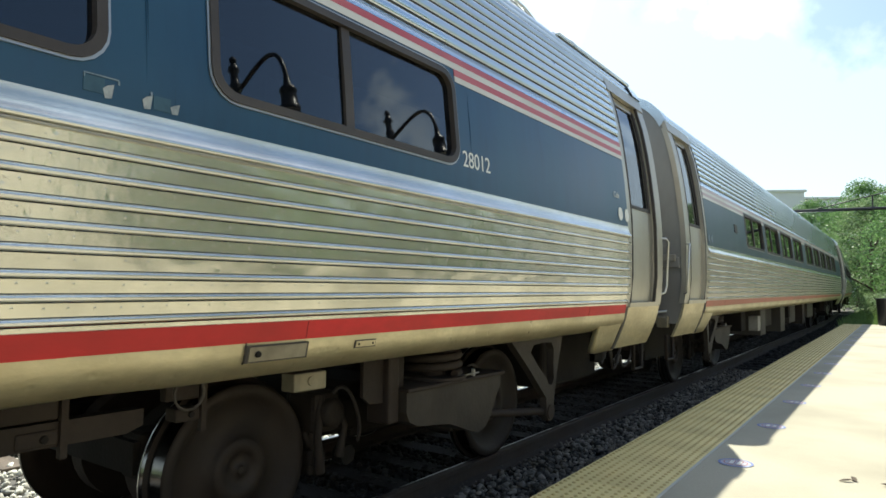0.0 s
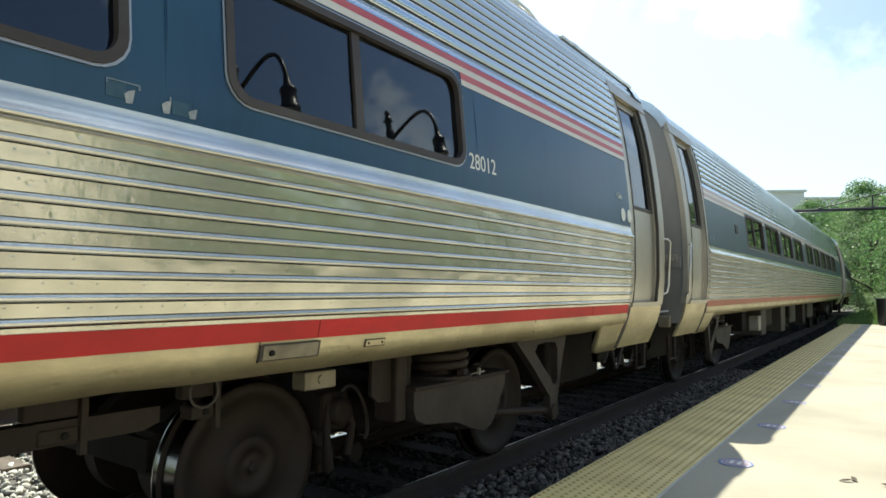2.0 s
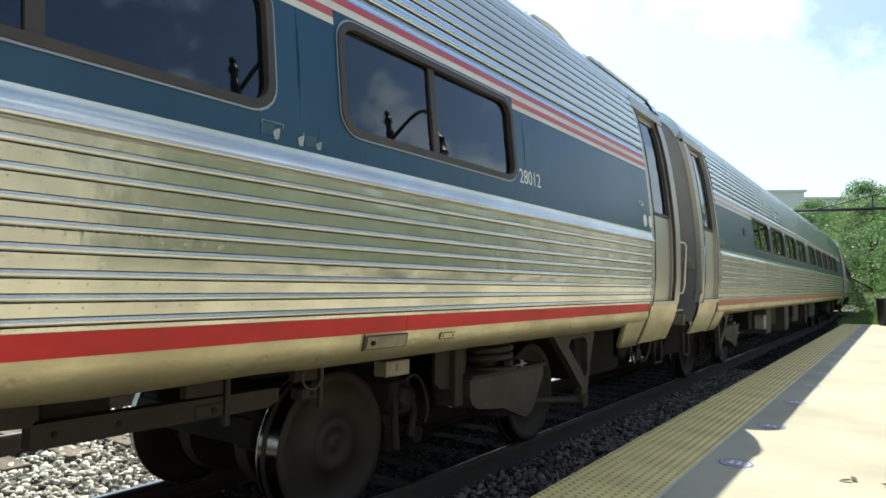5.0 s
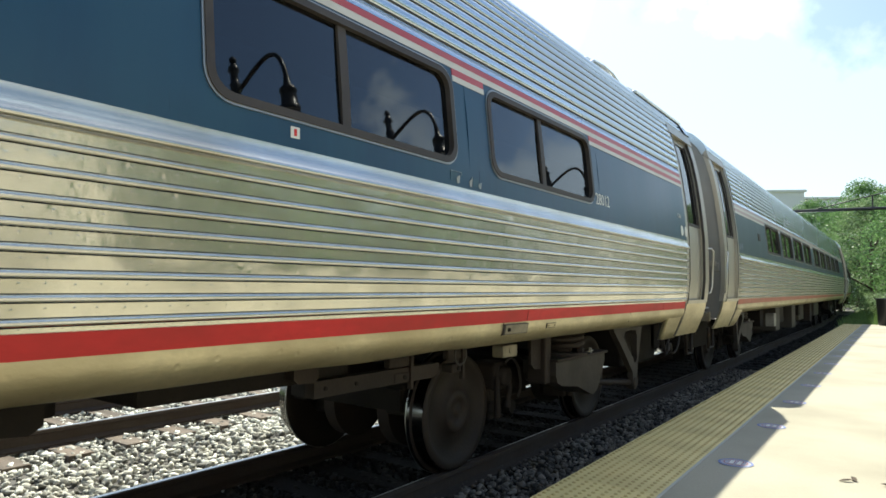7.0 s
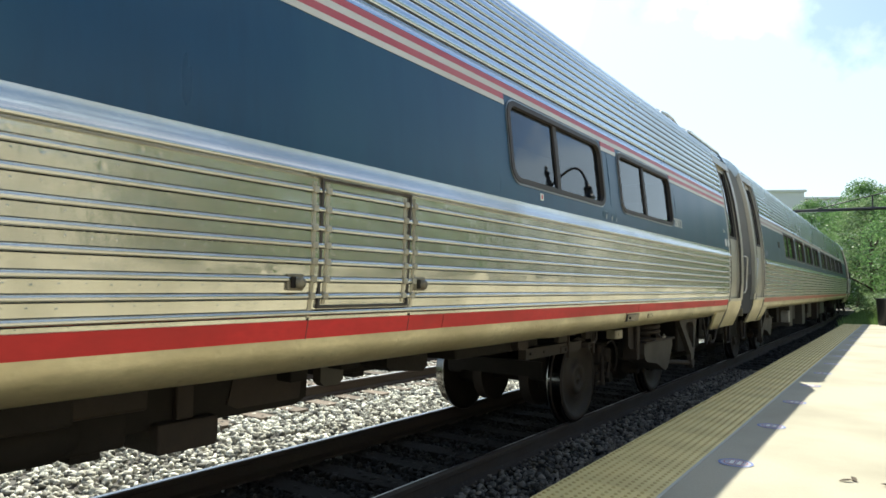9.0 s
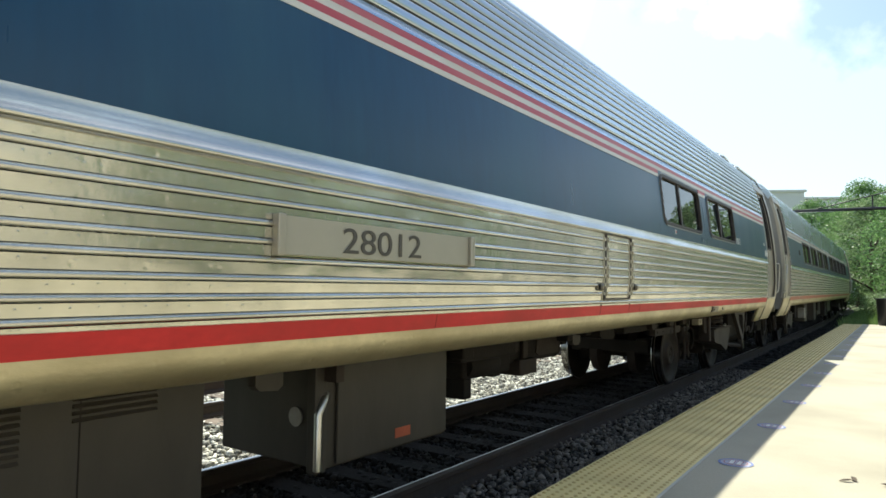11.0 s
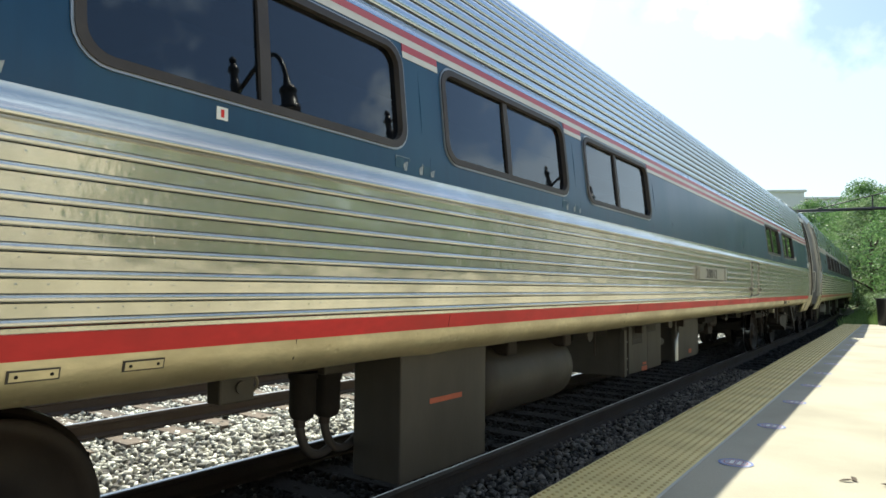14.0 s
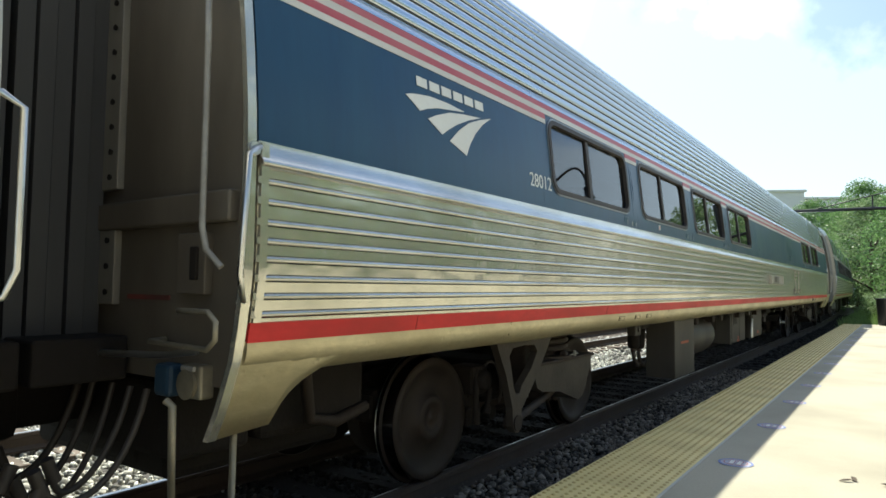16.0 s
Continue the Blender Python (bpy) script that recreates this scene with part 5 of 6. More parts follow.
    part("roof_gutter", Geo().box(1.19, 1.24, 5.2 + o, 7.0 + o, 3.70, 3.735, 0.006), STEEL, car)


# ---- ground, tracks, platform ----
def ground():
    g = Geo()
    g.add([(-1500, -1500, -0.62), (1500, -1500, -0.62), (1500, 1500, -0.62), (-1500, 1500, -0.62)], [(0, 1, 2, 3)])
    tagged(part("ground", g, GRASS), "wide grassy ground reaching the horizon", "ground", kind="structure")
    # ballast bed under both tracks
    v, f = [], []
    sec = [(-6.8, -0.6), (-5.6, -0.235), (-2.6, -0.235), (1.3, -0.235), (1.84, -0.235), (1.84, -0.6)]
    st = [-40 + 4 * i for i in range(60)]
    for a in st:
        for s, z in sec:
            x, y, _ = on_track(a, s)
            v.append((x, y, z))
    n = len(sec)
    f = [(i * n + j, i * n + j + 1, (i + 1) * n + j + 1, (i + 1) * n + j) for i in range(len(st) - 1) for j in range(n - 1)]
    tagged(part("ballast_bed", Geo().add(v, f), STONEBED), "grey crushed stone track bed", "ballast", kind="structure")


def rail(side):
    sec = [(-0.036, 0.0), (0.036, 0.0), (0.037, -0.03), (0.012, -0.045), (0.010, -0.125), (0.07, -0.15), (0.07, -0.17), (-0.07, -0.17), (-0.07, -0.15), (-0.010, -0.125), (-0.012, -0.045), (-0.037, -0.03)]
    st = [-40, 0, 26] + [26 + 5 * i for i in range(1, 31)]
    v = []
    for a in st:
        for s, z in sec:
            x, y, _ = on_track(a, side + s)
            v.append((x, y, z))
    n = len(sec)
    f = [(i * n + j, i * n + (j + 1) % n, (i + 1) * n + (j + 1) % n, (i + 1) * n + j) for i in range(len(st) - 1) for j in range(n)]
    r = tagged(part("rail", Geo().add(v, f), RAIL), "rusty steel rail with a polished running head", "rail", "rails of the two tracks")
    v = []
    for a in st:
        for s in ((-0.034, -0.02) if side > 0 else (-0.022, 0.018)):
            x, y, _ = on_track(a, side + s)
            v.append((x, y, 0.004))
    part("railhead", Geo().add(v, [(2 * i, 2 * i + 1, 2 * i + 3, 2 * i + 2) for i in range(len(st) - 1)]), RAILTOP, r, "polished running band")


def stones(name, x0, x1, y0, y1, count, size, z, seed, mat=None):
    """Crushed stones scattered on the bed, one joined mesh."""
    rng = np.random.default_rng(seed)
    bm = bmesh.new()
    bmesh.ops.create_icosphere(bm, subdivisions=1, radius=1.0)
    bv = np.array([p.co[:] for p in bm.verts])
    bf = np.array([[p.index for p in q.verts] for q in bm.faces])
    bm.free()
    keep = rng.uniform(0, 1, (count, 2))
    px, py = x0 + (x1 - x0) * keep[:, 0], y0 + (y1 - y0) * keep[:, 1]
    bend = np.where(py > BEND_Y, (py - BEND_Y) ** 2 / (2 * BEND_R), 0)
    px = px - bend
    scale = size * rng.uniform(0.55, 1.25, (count, 1)) * rng.uniform(0.5, 1.3, (count, 3))
    scale[:, 2] *= 0.75
    jag = 1 + rng.uniform(-0.42, 0.34, (count, len(bv), 1))
    v = bv[None] * jag * scale[:, None, :]
    ang = rng.uniform(0, 2 * np.pi, count)
    tilt = rng.uniform(-0.7, 0.7, count)
    ca, sa, ct, st = np.cos(ang), np.sin(ang), np.cos(tilt), np.sin(tilt)
    y1_ = v[:, :, 1] * ct[:, None] - v[:, :, 2] * st[:, None]
    z1_ = v[:, :, 1] * st[:, None] + v[:, :, 2] * ct[:, None]
    xx = v[:, :, 0] * ca[:, None] - y1_ * sa[:, None] + px[:, None]
    yy = v[:, :, 0] * sa[:, None] + y1_ * ca[:, None] + py[:, None]
    zz = z1_ + z + rng.uniform(-0.012, 0.02, count)[:, None]
    v = np.stack([xx, yy, zz], -1).reshape(-1, 3)
    f = (bf[None] + (np.arange(count) * len(bv))[:, None, None]).reshape(-1, 3)
    me = bpy.data.meshes.new(name)
    me.vertices.add(len(v))
    me.vertices.foreach_set("co", v.ravel())
    me.loops.add(len(f) * 3)
    me.loops.foreach_set("vertex_index", f.ravel().astype(np.int32))
    me.polygons.add(len(f))
    me.polygons.foreach_set("loop_start", np.arange(0, len(f) * 3, 3, dtype=np.int32))
    me.materials.append(mat or STONE)
    me.update(calc_edges=True)
    return tagged(new(name, me), "loose grey and white crushed stone", "ballast", kind="stuff")


def platform():
    g = Geo().box(-1.80, 8.0, -30, 28.55, -0.62, 0.17).box(-1.213, 8.0, -30, 28.55, 0.17, 0.20)
    deck = tagged(part("platform", g, CONCRETE), "pale concrete station platform, sunlit past the train's shadow", "platform", kind="structure")
    part("edge_strip", Geo().box(-1.228, -1.210, -30, 28.55, 0.16, 0.206, 0.004), EDGE, deck, "pale strip along the tactile tiles")
    return deck


def tactile(deck):
    """Yellow tactile tiles, each with rows of flat-topped domes."""
    g = Geo().box(-0.300, 0.300, -0.3035, 0.3035, -0.03, 0.030, 0.003)
    for i in range(10):
        for j in range(10):
            x, y = -0.27 + 0.06 * i, -0.27 + 0.06 * j
            v = [(x + r * math.cos(k * 1.0472), y + r * math.sin(k * 1.0472), z) for r, z in ((0.0145, 0.030), (0.009, 0.037)) for k in range(6)]
            g.add(v, [(k, (k + 1) % 6, 6 + (k + 1) % 6, 6 + k) for k in range(6)] + [(6, 7, 8, 9, 10, 11)])
    me = g.mesh("tactile_tile", YELLOW)
    me.materials.append(DOME)
    for q in me.polygons:
        q.material_index = 1 if q.center.z > 0.0302 else 0
    y = -3.0
    while y < 28.3:
        part("tactile_tile", me, None, deck, at=pose(-1.531, y, 0.17))
        y += 0.6085


def sticker(y):
    """A round floor sign: blue ring, pale middle, bars."""
    def disc(r0, r1, z, n=32):
        v = [(r * math.cos(2 * math.pi * k / n), r * math.sin(2 * math.pi * k / n), zz) for r, zz in ((r0, z), (r1, z)) for k in range(n)]
        return Geo().add(v, [(n + k, n + (k + 1) % n, (k + 1) % n, k)[::-1] for k in range(n)])
    s = part("floor_sign", disc(0.100, 0.118, 0.004), STICKBLUE)
    tagged(s, "round blue and white floor sign stuck on the platform", "floor sign", "floor signs along the platform")
    s.matrix_basis = pose(-1.005, y, 0.2)
    part("sign_face", disc(0.001, 0.100, 0.003), SIGNFACE, s)
    part("sign_ring", disc(0.072, 0.082, 0.005), STICKRED, s)
    for x in (-0.026, 0.026):
        part("sign_bar", Geo().box(x - 0.014, x + 0.014, -0.045, 0.045, 0.004, 0.006), WHITE, s)
        part("sign_edge", Geo().box(x - 0.018, x + 0.018, -0.052, 0.052, 0.003, 0.0045), STICKRED, s)
    return s


def leaf_cloud(rng, centres, radii, per, size):
    """Small two-sided leaf blades gathered in clumps."""
    c = np.repeat(np.array(centres), per, 0)
    r = np.repeat(np.array(radii), per)
    d = rng.normal(size=(len(c), 3))
    d /= np.linalg.norm(d, axis=1)[:, None]
    p = c + d * (r * rng.uniform(0.35, 1.0, len(c)) ** 0.6)[:, None] * np.array([1, 1, 0.8])
    a = rng.normal(size=(len(c), 3))
    a /= np.linalg.norm(a, axis=1)[:, None]
    a[:, 2] *= 0.6
    b = np.cross(a, rng.normal(size=(len(c), 3)))
    b /= np.linalg.norm(b, axis=1)[:, None]
    s = size * rng.uniform(0.6, 1.4, (len(c), 1))
    v = np.stack([p - a * s, p + b * s * 0.5, p + a * s, p - b * s * 0.5], 1).reshape(-1, 3)
    f = np.arange(len(v)).reshape(-1, 4)
    return v.tolist(), f.tolist()


def tree(h, spread, seed, mat, clumps=120, per=60, leaf=0.14, low=0.18):
    rng = np.random.default_rng(seed)
    t = tagged(new("tree"), "leafy green broad-crowned summer tree", "tree", "trees round the station")
    g = Geo()
    g.tube([(0, 0, -0.1), (0.05, 0.02, h * 0.25), (-0.05, 0.05, h * 0.55), (0.0, 0.0, h * 0.85)], [h * 0.03, h * 0.022, h * 0.014, h * 0.004], 10)
    for k in range(9):
        a = k * 2.4 + rng.uniform(0, 0.8)
        z0 = h * rng.uniform(0.22, 0.65)
        L = spread * rng.uniform(0.4, 0.65)
        g.tube([(0, 0, z0), (math.cos(a) * L * 0.5, math.sin(a) * L * 0.5, z0 + L * 0.3), (math.cos(a) * L, math.sin(a) * L, z0 + L * 0.55)], [h * 0.011, h * 0.007, h * 0.002], 6)
    part("trunk", g, BARK, t)
    cs, rs = [], []
    while len(cs) < clumps:
        u = rng.uniform(low, 1.0)
        prof = math.sin(math.pi * min(1, (u - low) / (1 - low) * 0.86 + 0.14)) ** 0.6
        rad = spread * prof * math.sqrt(rng.uniform(0.15, 1.0)) * rng.uniform(0.85, 1.12)
        a = rng.uniform(0, 2 * math.pi)
        cs.append((rad * math.cos(a), rad * math.sin(a), h * u))
        rs.append(spread * rng.uniform(0.13, 0.24))
    v, f = leaf_cloud(rng, cs, rs, per, leaf)
    part("crown", Geo().add(v, f), mat, t)
    return t


def shrub(r, h, seed, mat):
    rng = np.random.default_rng(seed)
    s = tagged(new("shrub"), "rounded green shrub growing in the grass", "shrub", "shrubs past the platform")
    cs = [(rng.uniform(-r, r) * 0.7, rng.uniform(-r, r) * 0.7, rng.uniform(0.15, 0.8) * h) for k in range(26)]
    v, f = leaf_cloud(rng, cs, [r * 0.4] * 26, 70, 0.07)
    part("crown", Geo().add(v, f), mat, s)
    g = Geo()
    for k in range(5):
        a = k * 1.26
        g.tube([(0, 0, -0.05), (math.cos(a) * r * 0.3, math.sin(a) * r * 0.3, h * 0.6)], [0.03, 0.01], 6)
    part("stems", g, BARK, s)
    return s


def lamp_post():
    """A black post with an arched arm towards the track and a bell-shaped head."""
    t = tagged(new("lamp_post"), "black enamelled platform lamp post with an arched arm", "street lamp", "lamp posts along the platform")
    part("post", Geo().lathe([(0.0, 0.16), (0.25, 0.15), (0.3, 0.09), (1.0, 0.075), (4.92, 0.06), (5.27, 0.075), (5.32, 0.085), (5.37, 0.06), (5.50, 0.055), (5.54, 0.09), (5.62, 0.06), (5.67, 0.03)], "z", 16), POLE, t)
    part("finial", Geo().lathe([(5.65, 0.02), (5.68, 0.05), (5.72, 0.055), (5.76, 0.03), (5.78, 0.005)], "z", 14), POLE, t)
    part("arm", Geo().tube(bezier([(0, 0, 5.17), (-0.45, 0.02, 5.37), (-0.98, 0.02, 5.80), (-1.05, 0.02, 4.98)], 20), 0.035, 10), POLE, t)
    part("head", Geo().lathe([(4.52, 0.14), (4.53, 0.145), (4.58, 0.14), (4.60, 0.115), (4.78, 0.11), (4.80, 0.125), (4.84, 0.115), (4.90, 0.055), (5.04, 0.042)], "z", 18, pose(-1.05, 0.02, 0)), POLE, t)
    return t


def facade(name, label, cat, x0, x1, y0, y1, z1, mat, wins, z0=-0.6, face="-x"):
    b = tagged(new(name), label, cat)
    part("wall", Geo().box(x0, x1, y0, y1, z0, z1), mat, b)
    part("roof", Geo().box(x0 - 0.3, x1 + 0.3, y0 - 0.3, y1 + 0.3, z1, z1 + 0.35), mat, b)
    for (a, c, d, e) in wins:
        if face == "-x":
            w = part("window", Geo().box(x0 - 0.06, x0 + 0.02, a, c, d, e), DARKGLASS, b)
            part("sill", Geo().box(x0 - 0.14, x0 + 0.02, a - 0.1, c + 0.1, d - 0.12, d), mat, w)
        else:
            w = part("window", Geo().box(a, c, y0 - 0.06, y0 + 0.02, d, e), DARKGLASS, b)
            part("sill", Geo().box(a - 0.1, c + 0.1, y0 - 0.14, y0 + 0.02, d - 0.12, d), mat, w)
    return b


ground()
for c in (0.0, -3.95):
    rail(c - 0.7535)
    rail(c + 0.7535)
deck = platform()
for k in range(14):
    sticker(5.05 + 1.545 * k)



def dead_leaf(x, y, turn):
    """A curled dry leaf on the platform."""
    v, f = [], []
    for i in range(7):
        w = 0.016 * math.sin(math.pi * (i + 0.3) / 6.6)
        z = 0.004 + 0.010 * (i / 6) ** 2
        v += [(-0.045 + 0.015 * i, -w, z + w * 0.6), (-0.045 + 0.015 * i, 0, z), (-0.045 + 0.015 * i, w, z + w * 0.5)]
    for i in range(6):
        f += [(3 * i, 3 * i + 3, 3 * i + 4, 3 * i + 1), (3 * i + 1, 3 * i + 4, 3 * i + 5, 3 * i + 2)]
    leaf = tagged(part("dead_leaf", Geo().add(v, f, True), BARK), "small curled dry brown leaf on the concrete", "leaf", "dry leaves on the platform")
    leaf.matrix_basis = pose(x, y, 0.2, 0, 0, turn)


dead_leaf(-0.33, 5.02, 30)
dead_leaf(-0.29, 5.08, 110)
dead_leaf(-0.10, 5.06, 200)
A_WINDOWS = [s + 5.565 for s in (1.435, -0.645, -9.49, -11.545, -13.59, -15.64)]
B_WINDOWS = [-8.80 + 1.985 * k for k in range(4)] + [-0.40 + 1.975 * k for k in range(5)]
car_a = build_car("stainless steel café car with dark blue band and red sill stripe", A_WINDOWS, (1,), True, 1)
equip(car_a)
add_truck(car_a, 9.075, (-0.44, 0.67), (0.63, 1.59, 1.345, 0.44), False)
add_truck(car_a, -9.22, (-0.48, 0.66), (-1.27, -0.31, -0.93, 0.05), True)
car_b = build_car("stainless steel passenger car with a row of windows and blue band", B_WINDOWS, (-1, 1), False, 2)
for y0, y1, z0, x1, mat in ((-6.9, -6.5, 0.62, 1.1, DARKIRON), (-5.4, -4.8, 0.46, 1.2, GEARBOX), (-4.3, -3.0, 0.58, 1.05, IRON), (-2.6, -1.9, 0.4, 1.2, GEARBOX), (-1.2, -0.9, 0.7, 1.2, DARKIRON), (-0.3, 0.9, 0.52, 1.1, GEARBOX), (1.7, 2.2, 0.42, 1.2, IRON), (3.4, 5.0, 0.55, 1.15, GEARBOX)):
    part("equipment_box", Geo().box(0.2, x1, y0, y1, z0, 1.06, 0.012), mat, car_b)
part("hanging_box", Geo().box(1.1, 1.28, -6.2, -5.9, 0.60, 0.90, 0.01), BRACKETPALE, car_b, "pale grey junction box")
g = Geo()
slab(g, -HALF + 2.90, -HALF + 3.10, 2.34, 2.47, 0.01, 0.02, 1, 1, 2)
part("side_vent", g, RUBBER, car_b)
for y in (-11.47, -11.31):
    part("sign_disc", side_plate([(y + 0.055 * math.cos(a * 0.3927), 2.135 + 0.062 * math.sin(a * 0.3927)) for a in range(16)], 0.005, 0.004), STENCIL, car_b, "small faded round symbol sign")
add_truck(car_b, 9.07, (-0.45, 0.66), (0.68, 1.62, 1.36, 0.45), False)
add_truck(car_b, -9.07, (-0.66, 0.45), (-1.62, -0.68, -1.36, -0.45), False)
car_c = copy_thing(car_b, pose(0, 0, 0))
car_d = copy_thing(car_b, pose(0, 0, 0))
STEP = 2 * HALF + 0.93
CARS = [(car_a, -5.565), (car_b, -5.565 + STEP), (car_c, -5.565 + 2 * STEP), (car_d, -5.565 - STEP - 0.14)]

# ---- far things ----
oak, maple, ash = tree(8.9, 4.3, 3, LEAF, 190, 110, 0.10, 0.16), tree(9.0, 4.0, 5, LEAFPALE, 170, 100, 0.10, 0.1), tree(10.6, 4.8, 8, LEAF, 200, 100, 0.12, 0.1)
oak.matrix_basis, maple.matrix_basis, ash.matrix_basis = pose(2.0, 49, -0.62), pose(-1.9, 61, -0.62, 0, 0, 40), pose(4.5, 58, -0.62)
for src, x, y, turn in ((maple, 5.0, 42, 200), (oak, 1.2, 68, 80), (ash, -3.4, 74, 150), (maple, 8.5, 47, 20), (oak, 6.5, 66, 300), (ash, 0.5, 84, 250),
                        (maple, 15.8, 13.5, 70), (ash, 19, 19, 190), (oak, 16.5, 27, 240), (ash, 23, 38, 20), (ash, 25, 26, 145), (ash, 22, 14, 95)):
    copy_thing(src, pose(x, y, -0.62, 0, 0, turn))
tall = tree(13.4, 5.2, 12, LEAF, 230, 100, 0.12, 0.06)
tall.matrix_basis = pose(-3.2, 82, -0.62)
for x, y, turn in ((0.8, 80, 60), (-9.5, 96, 120), (5.5, 84, 220), (-13.5, 116, 300)):
    copy_thing(tall, pose(x, y, -0.62, 0, 0, turn))


def woodland():
    """A long belt of leaves along the road behind the platform."""
    rng = np.random.default_rng(21)
    cs = [(rng.uniform(24, 30), rng.uniform(10, 95), rng.uniform(-0.4, 6.0) * rng.uniform(0.7, 1.0)) for k in range(1200)]
    v, f = leaf_cloud(rng, cs, [1.3] * len(cs), 40, 0.32)
    tagged(part("woodland", Geo().add(v, f), LEAFPALE), "dense belt of green woodland behind the station road", "woodland", kind="stuff")


woodland()
def grass_bank():
    rng = np.random.default_rng(31)
    v, f = [], []
    xs, ys = np.linspace(-2.6, 10, 22), np.linspace(28.6, 78, 34)
    for y in ys:
        for x in xs:
            drop = max(0.0, 1 - (x + 2.6) / 1.3)
            shift = -max(0.0, y - BEND_Y) ** 2 / (2 * BEND_R) * (1 if x < 0 else 0.3) + 0.4
            v.append((x + shift, y, 0.02 + rng.uniform(-0.05, 0.05) - 0.62 * drop))
    n = len(xs)
    f = [(i * n + j, i * n + j + 1, (i + 1) * n + j + 1, (i + 1) * n + j) for i in range(len(ys) - 1) for j in range(n - 1)]
    tagged(part("grass_bank", Geo().add(v, f, True), GRASS), "rough grassy bank past the platform's end", "grass", kind="structure")
    count = 26000
    px, py = rng.uniform(-2.4, 5, count), 28.7 + 22 * rng.uniform(0, 1, count) ** 1.6
    px = px - np.maximum(0, py - BEND_Y) ** 2 / (2 * BEND_R) * np.where(px < 0, 1, 0.3) + 0.4
    h, a, w = rng.uniform(0.12, 0.42, count), rng.uniform(0, 6.283, count), rng.uniform(0.008, 0.02, count)
    lx, ly = rng.normal(0, 0.12, count), rng.normal(0, 0.12, count)
    base = np.where(px < -2.2, -0.3, 0.0)
    p0 = np.stack([px - w * np.cos(a), py - w * np.sin(a), base], -1)
    p1 = np.stack([px + w * np.cos(a), py + w * np.sin(a), base], -1)
    p2 = np.stack([px + lx, py + ly, base + h], -1)
    v = np.stack([p0, p1, p2], 1).reshape(-1, 3).tolist()
    tagged(part("grass", Geo().add(v, [(3 * i, 3 * i + 1, 3 * i + 2) for i in range(count)]), BLADE), "tall uncut green grass", "grass", kind="stuff")


grass_bank()
bush = shrub(1.2, 1.5, 4, LEAFPALE)
bush.matrix_basis = pose(-0.7, 40, -0.1)
for x, y, turn in ((0.4, 41.5, 50), (1.2, 38, 210), (-0.9, 46, 300)):
    copy_thing(bush, pose(x, y, -0.1, 0, 0, turn))


def bin_():
    b = tagged(new("litter_bin"), "black slatted litter bin at the platform's end", "litter bin")
    part("shell", Geo().lathe([(0.0, 0.22), (0.05, 0.25), (0.9, 0.30), (0.95, 0.31), (0.97, 0.26), (0.8, 0.22)], "z", 20), POLE, b)
    part("rim", Geo().lathe([(0.93, 0.30), (0.93, 0.325), (0.98, 0.325), (0.98, 0.30)], "z", 20), POLE, b)
    b.matrix_basis = pose(-0.50, 28.2, 0.2)


bin_()
tower = facade("office_building", "upper block of a pale office building far behind the trees", "building", 0, 6.1, 0, 8, 17.93, TAN, [(0.8 + 1.7 * k, 1.9 + 1.7 * k, 12.0, 13.4) for k in range(3)], face="-y")
tower.matrix_basis = pose(-18.52, 120, 0, 0, 0, 27)
wing = facade("office_building", "low wide pale office building far behind the trees", "building", 0, 24, 0.5, 10, 16.95, TAN, [(6.4 + 2.4 * k, 8.2 + 2.4 * k, 14.6, 15.7) for k in range(6)], face="-y")
wing.matrix_basis = pose(-19.2, 121.5, 0, 0, 0, 27)
mast = tagged(new("signal_mast"), "black cantilever mast arm reaching over the track", "mast arm")
part("arm", Geo().tube([(-4.65, 38, 5.56), (3.2, 38, 5.42)], 0.085, 12), POLE, mast)
part("post", Geo().tube([(3.2, 38, -0.65), (3.2, 38, 7.4)], [0.16, 0.12], 12), POLE, mast)
part("stay", Geo().tube([(-3.7, 38, 5.57), (3.2, 38, 7.1)], 0.028, 8), POLE, mast)
part("strut", Geo().tube([(-1.1, 38, 5.5), (-1.1, 38, 6.15)], 0.04, 8), POLE, mast)
lamp = lamp_post()
lamp.matrix_basis = pose(3.0, 5.75, 0.2)
for y in (9.24, 16.0, -1.0):
    copy_thing(lamp, pose(3.0, y, 0.2))
facade("station_house", "white station house with a row of windows behind the platform", "building", 14, 22, 40, 75, 7.0, PALEWALL, [(42 + 2.6 * k, 43.4 + 2.6 * k, 1.0, 3.6) for k in range(12)])
STATION = material("cream_render", (0.62, 0.58, 0.48), 0.85, 0.0, 0.06, 6, 0.4, 0.06)
house = facade("station_house", "cream rendered station house with dark windows behind the forecourt", "building", 14.5, 23, -32, 9.2, 6.2, STATION, [(-29 + 3.1 * k, -27.6 + 3.1 * k, 1.1, 3.2) for k in range(12)])
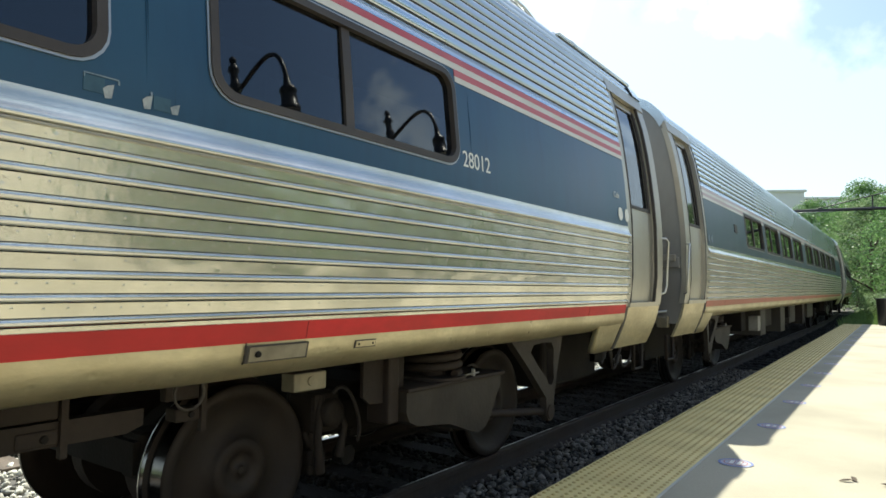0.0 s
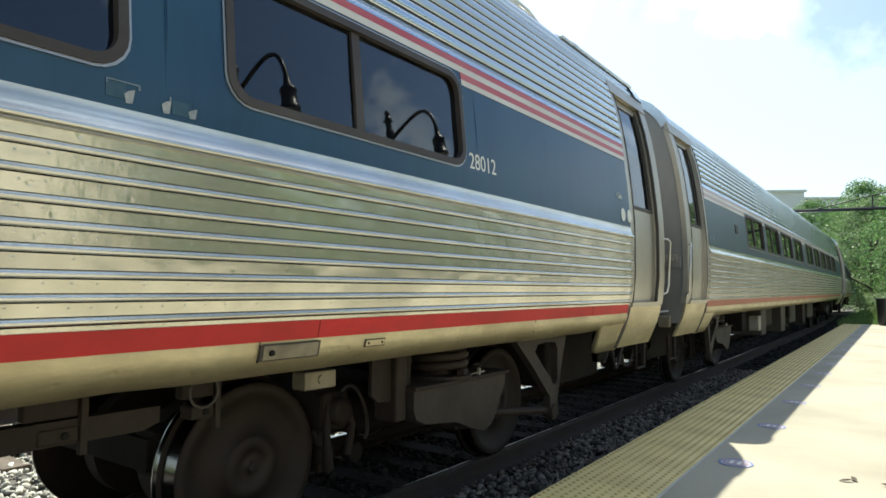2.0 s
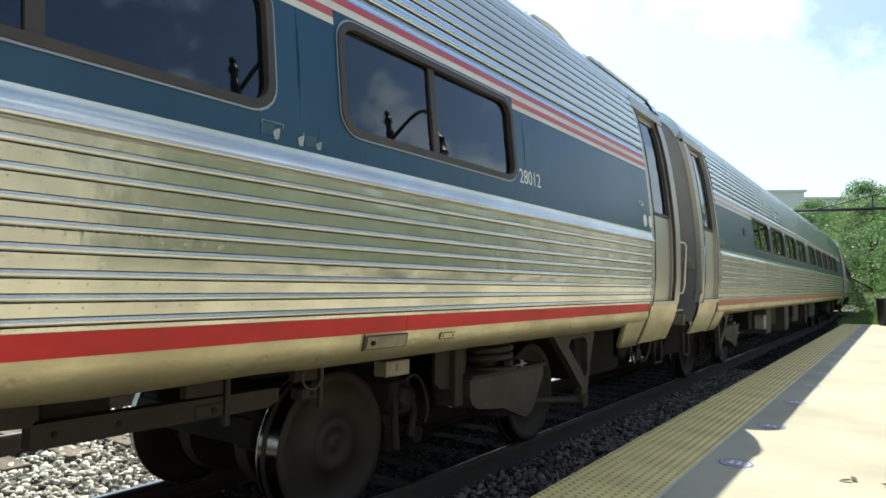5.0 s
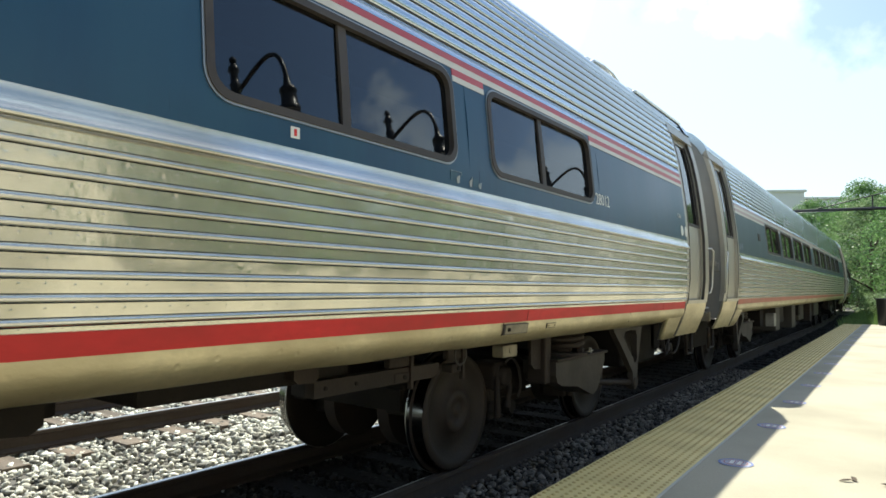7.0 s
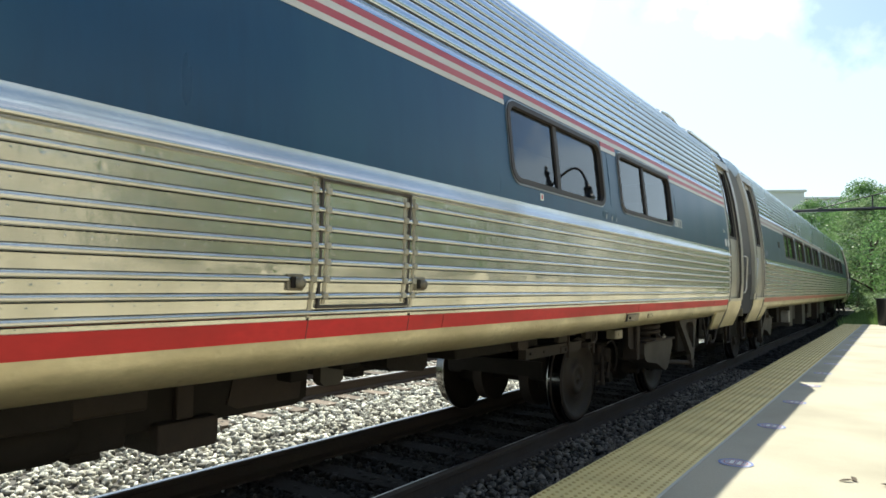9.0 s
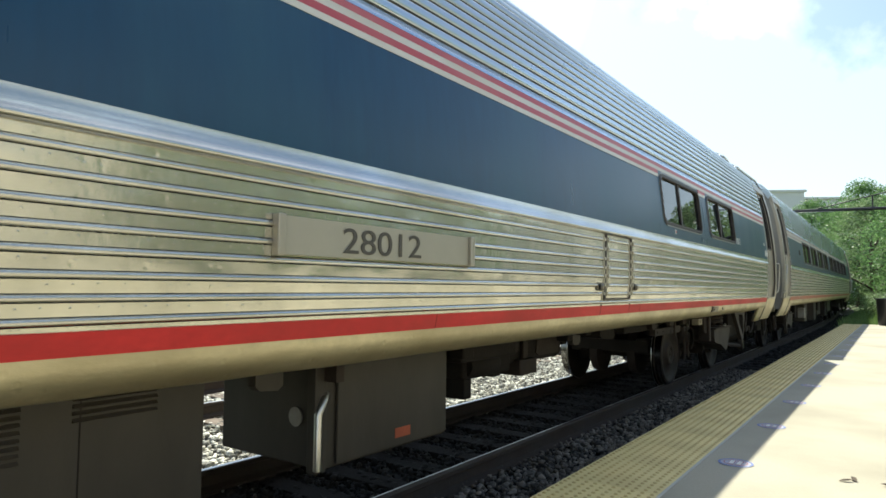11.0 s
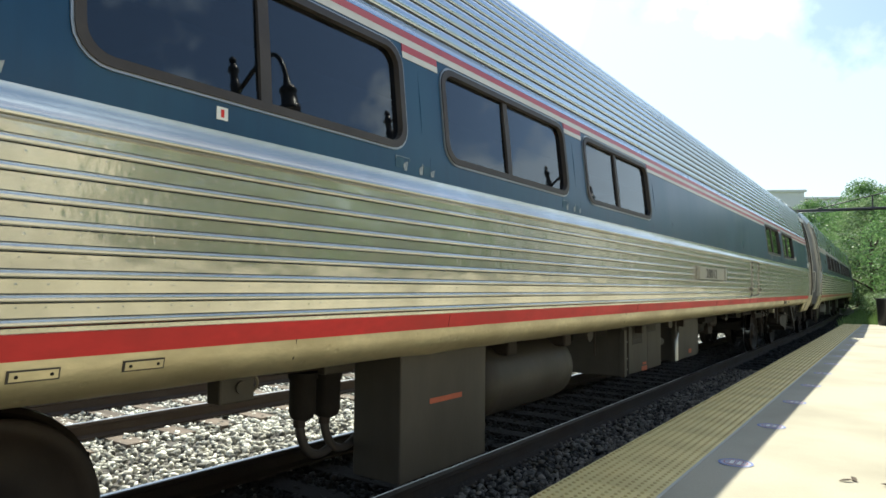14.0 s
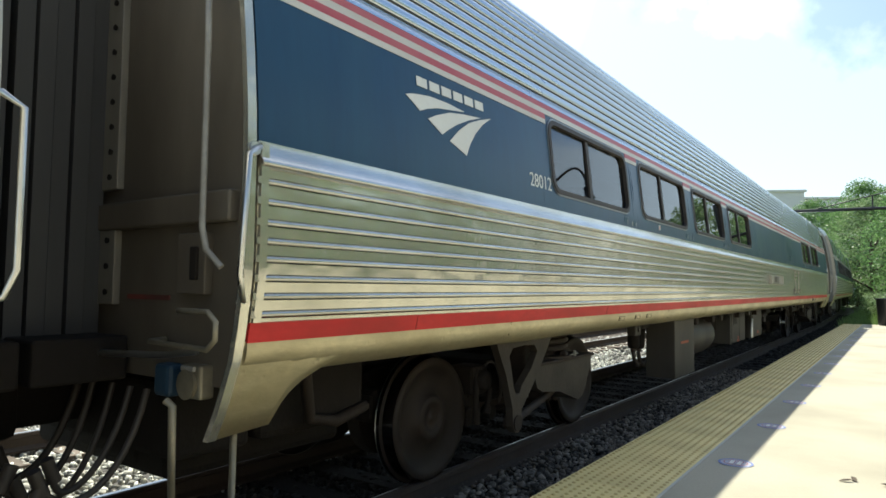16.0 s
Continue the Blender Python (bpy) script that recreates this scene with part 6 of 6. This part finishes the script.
part_road = tagged(part("road", Geo().box(8.0, 18.0, -60, 38, -0.5, 0.05), FORECOURT), "pale paved forecourt behind the platform", "road", kind="structure")

# ---- stones, ties, tiles ----
stones("ballast", -9.8, -4.45, 0.6, 14.0, 24000, 0.036, -0.205, 2)
stones("ballast", -9.8, -4.45, 14.0, 50.0, 9000, 0.055, -0.215, 3)
# stones under the train: its shade is put into their colour
stones("dark_ballast", -4.45, -1.87, 1.5, 15.0, 16000, 0.028, -0.196, 4, SHADESTONE)
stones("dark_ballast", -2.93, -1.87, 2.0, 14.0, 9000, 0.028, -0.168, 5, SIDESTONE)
stones("dark_ballast", -4.45, -1.87, 15.0, 50.0, 6000, 0.055, -0.19, 6, SHADESTONE)
sleeper = Geo().box(-1.3, 1.3, -0.115, 0.115, -0.33, -0.172, 0.008).mesh("tie", TIE)
# ties of the train's track carry its shade in their colour
shaded = Geo().box(-1.3, 1.3, -0.115, 0.115, -0.33, -0.172, 0.008).mesh("tie", SHADETIE)
plate = Geo().box(-0.10, 0.10, -0.09, 0.09, -0.176, -0.162, 0.004).mesh("tie_plate", RAIL)
for c in (0.0, -3.95):
    for k in range(80):
        x, y, a = on_track(-3.0 + 0.55 * k, c)
        t = tagged(part("tie", sleeper if c else shaded, None, at=pose(x, y, 0, 0, 0, a)), "weathered grey-brown wooden railway tie" if c else "near-black wooden railway tie, train shade put into its colour", "railway tie", "ties of the two tracks")
        if k < 40:
            for s in (-0.7535, 0.7535):
                part("tie_plate", plate, None, t, at=pose(s, 0, 0))
tactile(deck)


def motions():
    times = [round(0.2 * k, 2) for k in range(81)]
    for car, start in CARS:
        rows = []
        for t in times:
            u = gone(t)
            ax, ay, _ = on_track(start + u + 9.07)
            bx, by, _ = on_track(start + u - 9.07)
            turn = math.degrees(math.atan2(-(ax - bx), ay - by))
            rows.append((t, pose((ax + bx) / 2, (ay + by) / 2, 0, 0, 0, turn)))
        walk(car, rows)
        for ob in car.children_recursive:
            if ob.name.startswith("wheelset"):
                y = ob.location.y
                walk(ob, [(t, pose(0, y, 0.457, -math.degrees(gone(t) / 0.457))) for t in times])


motions()
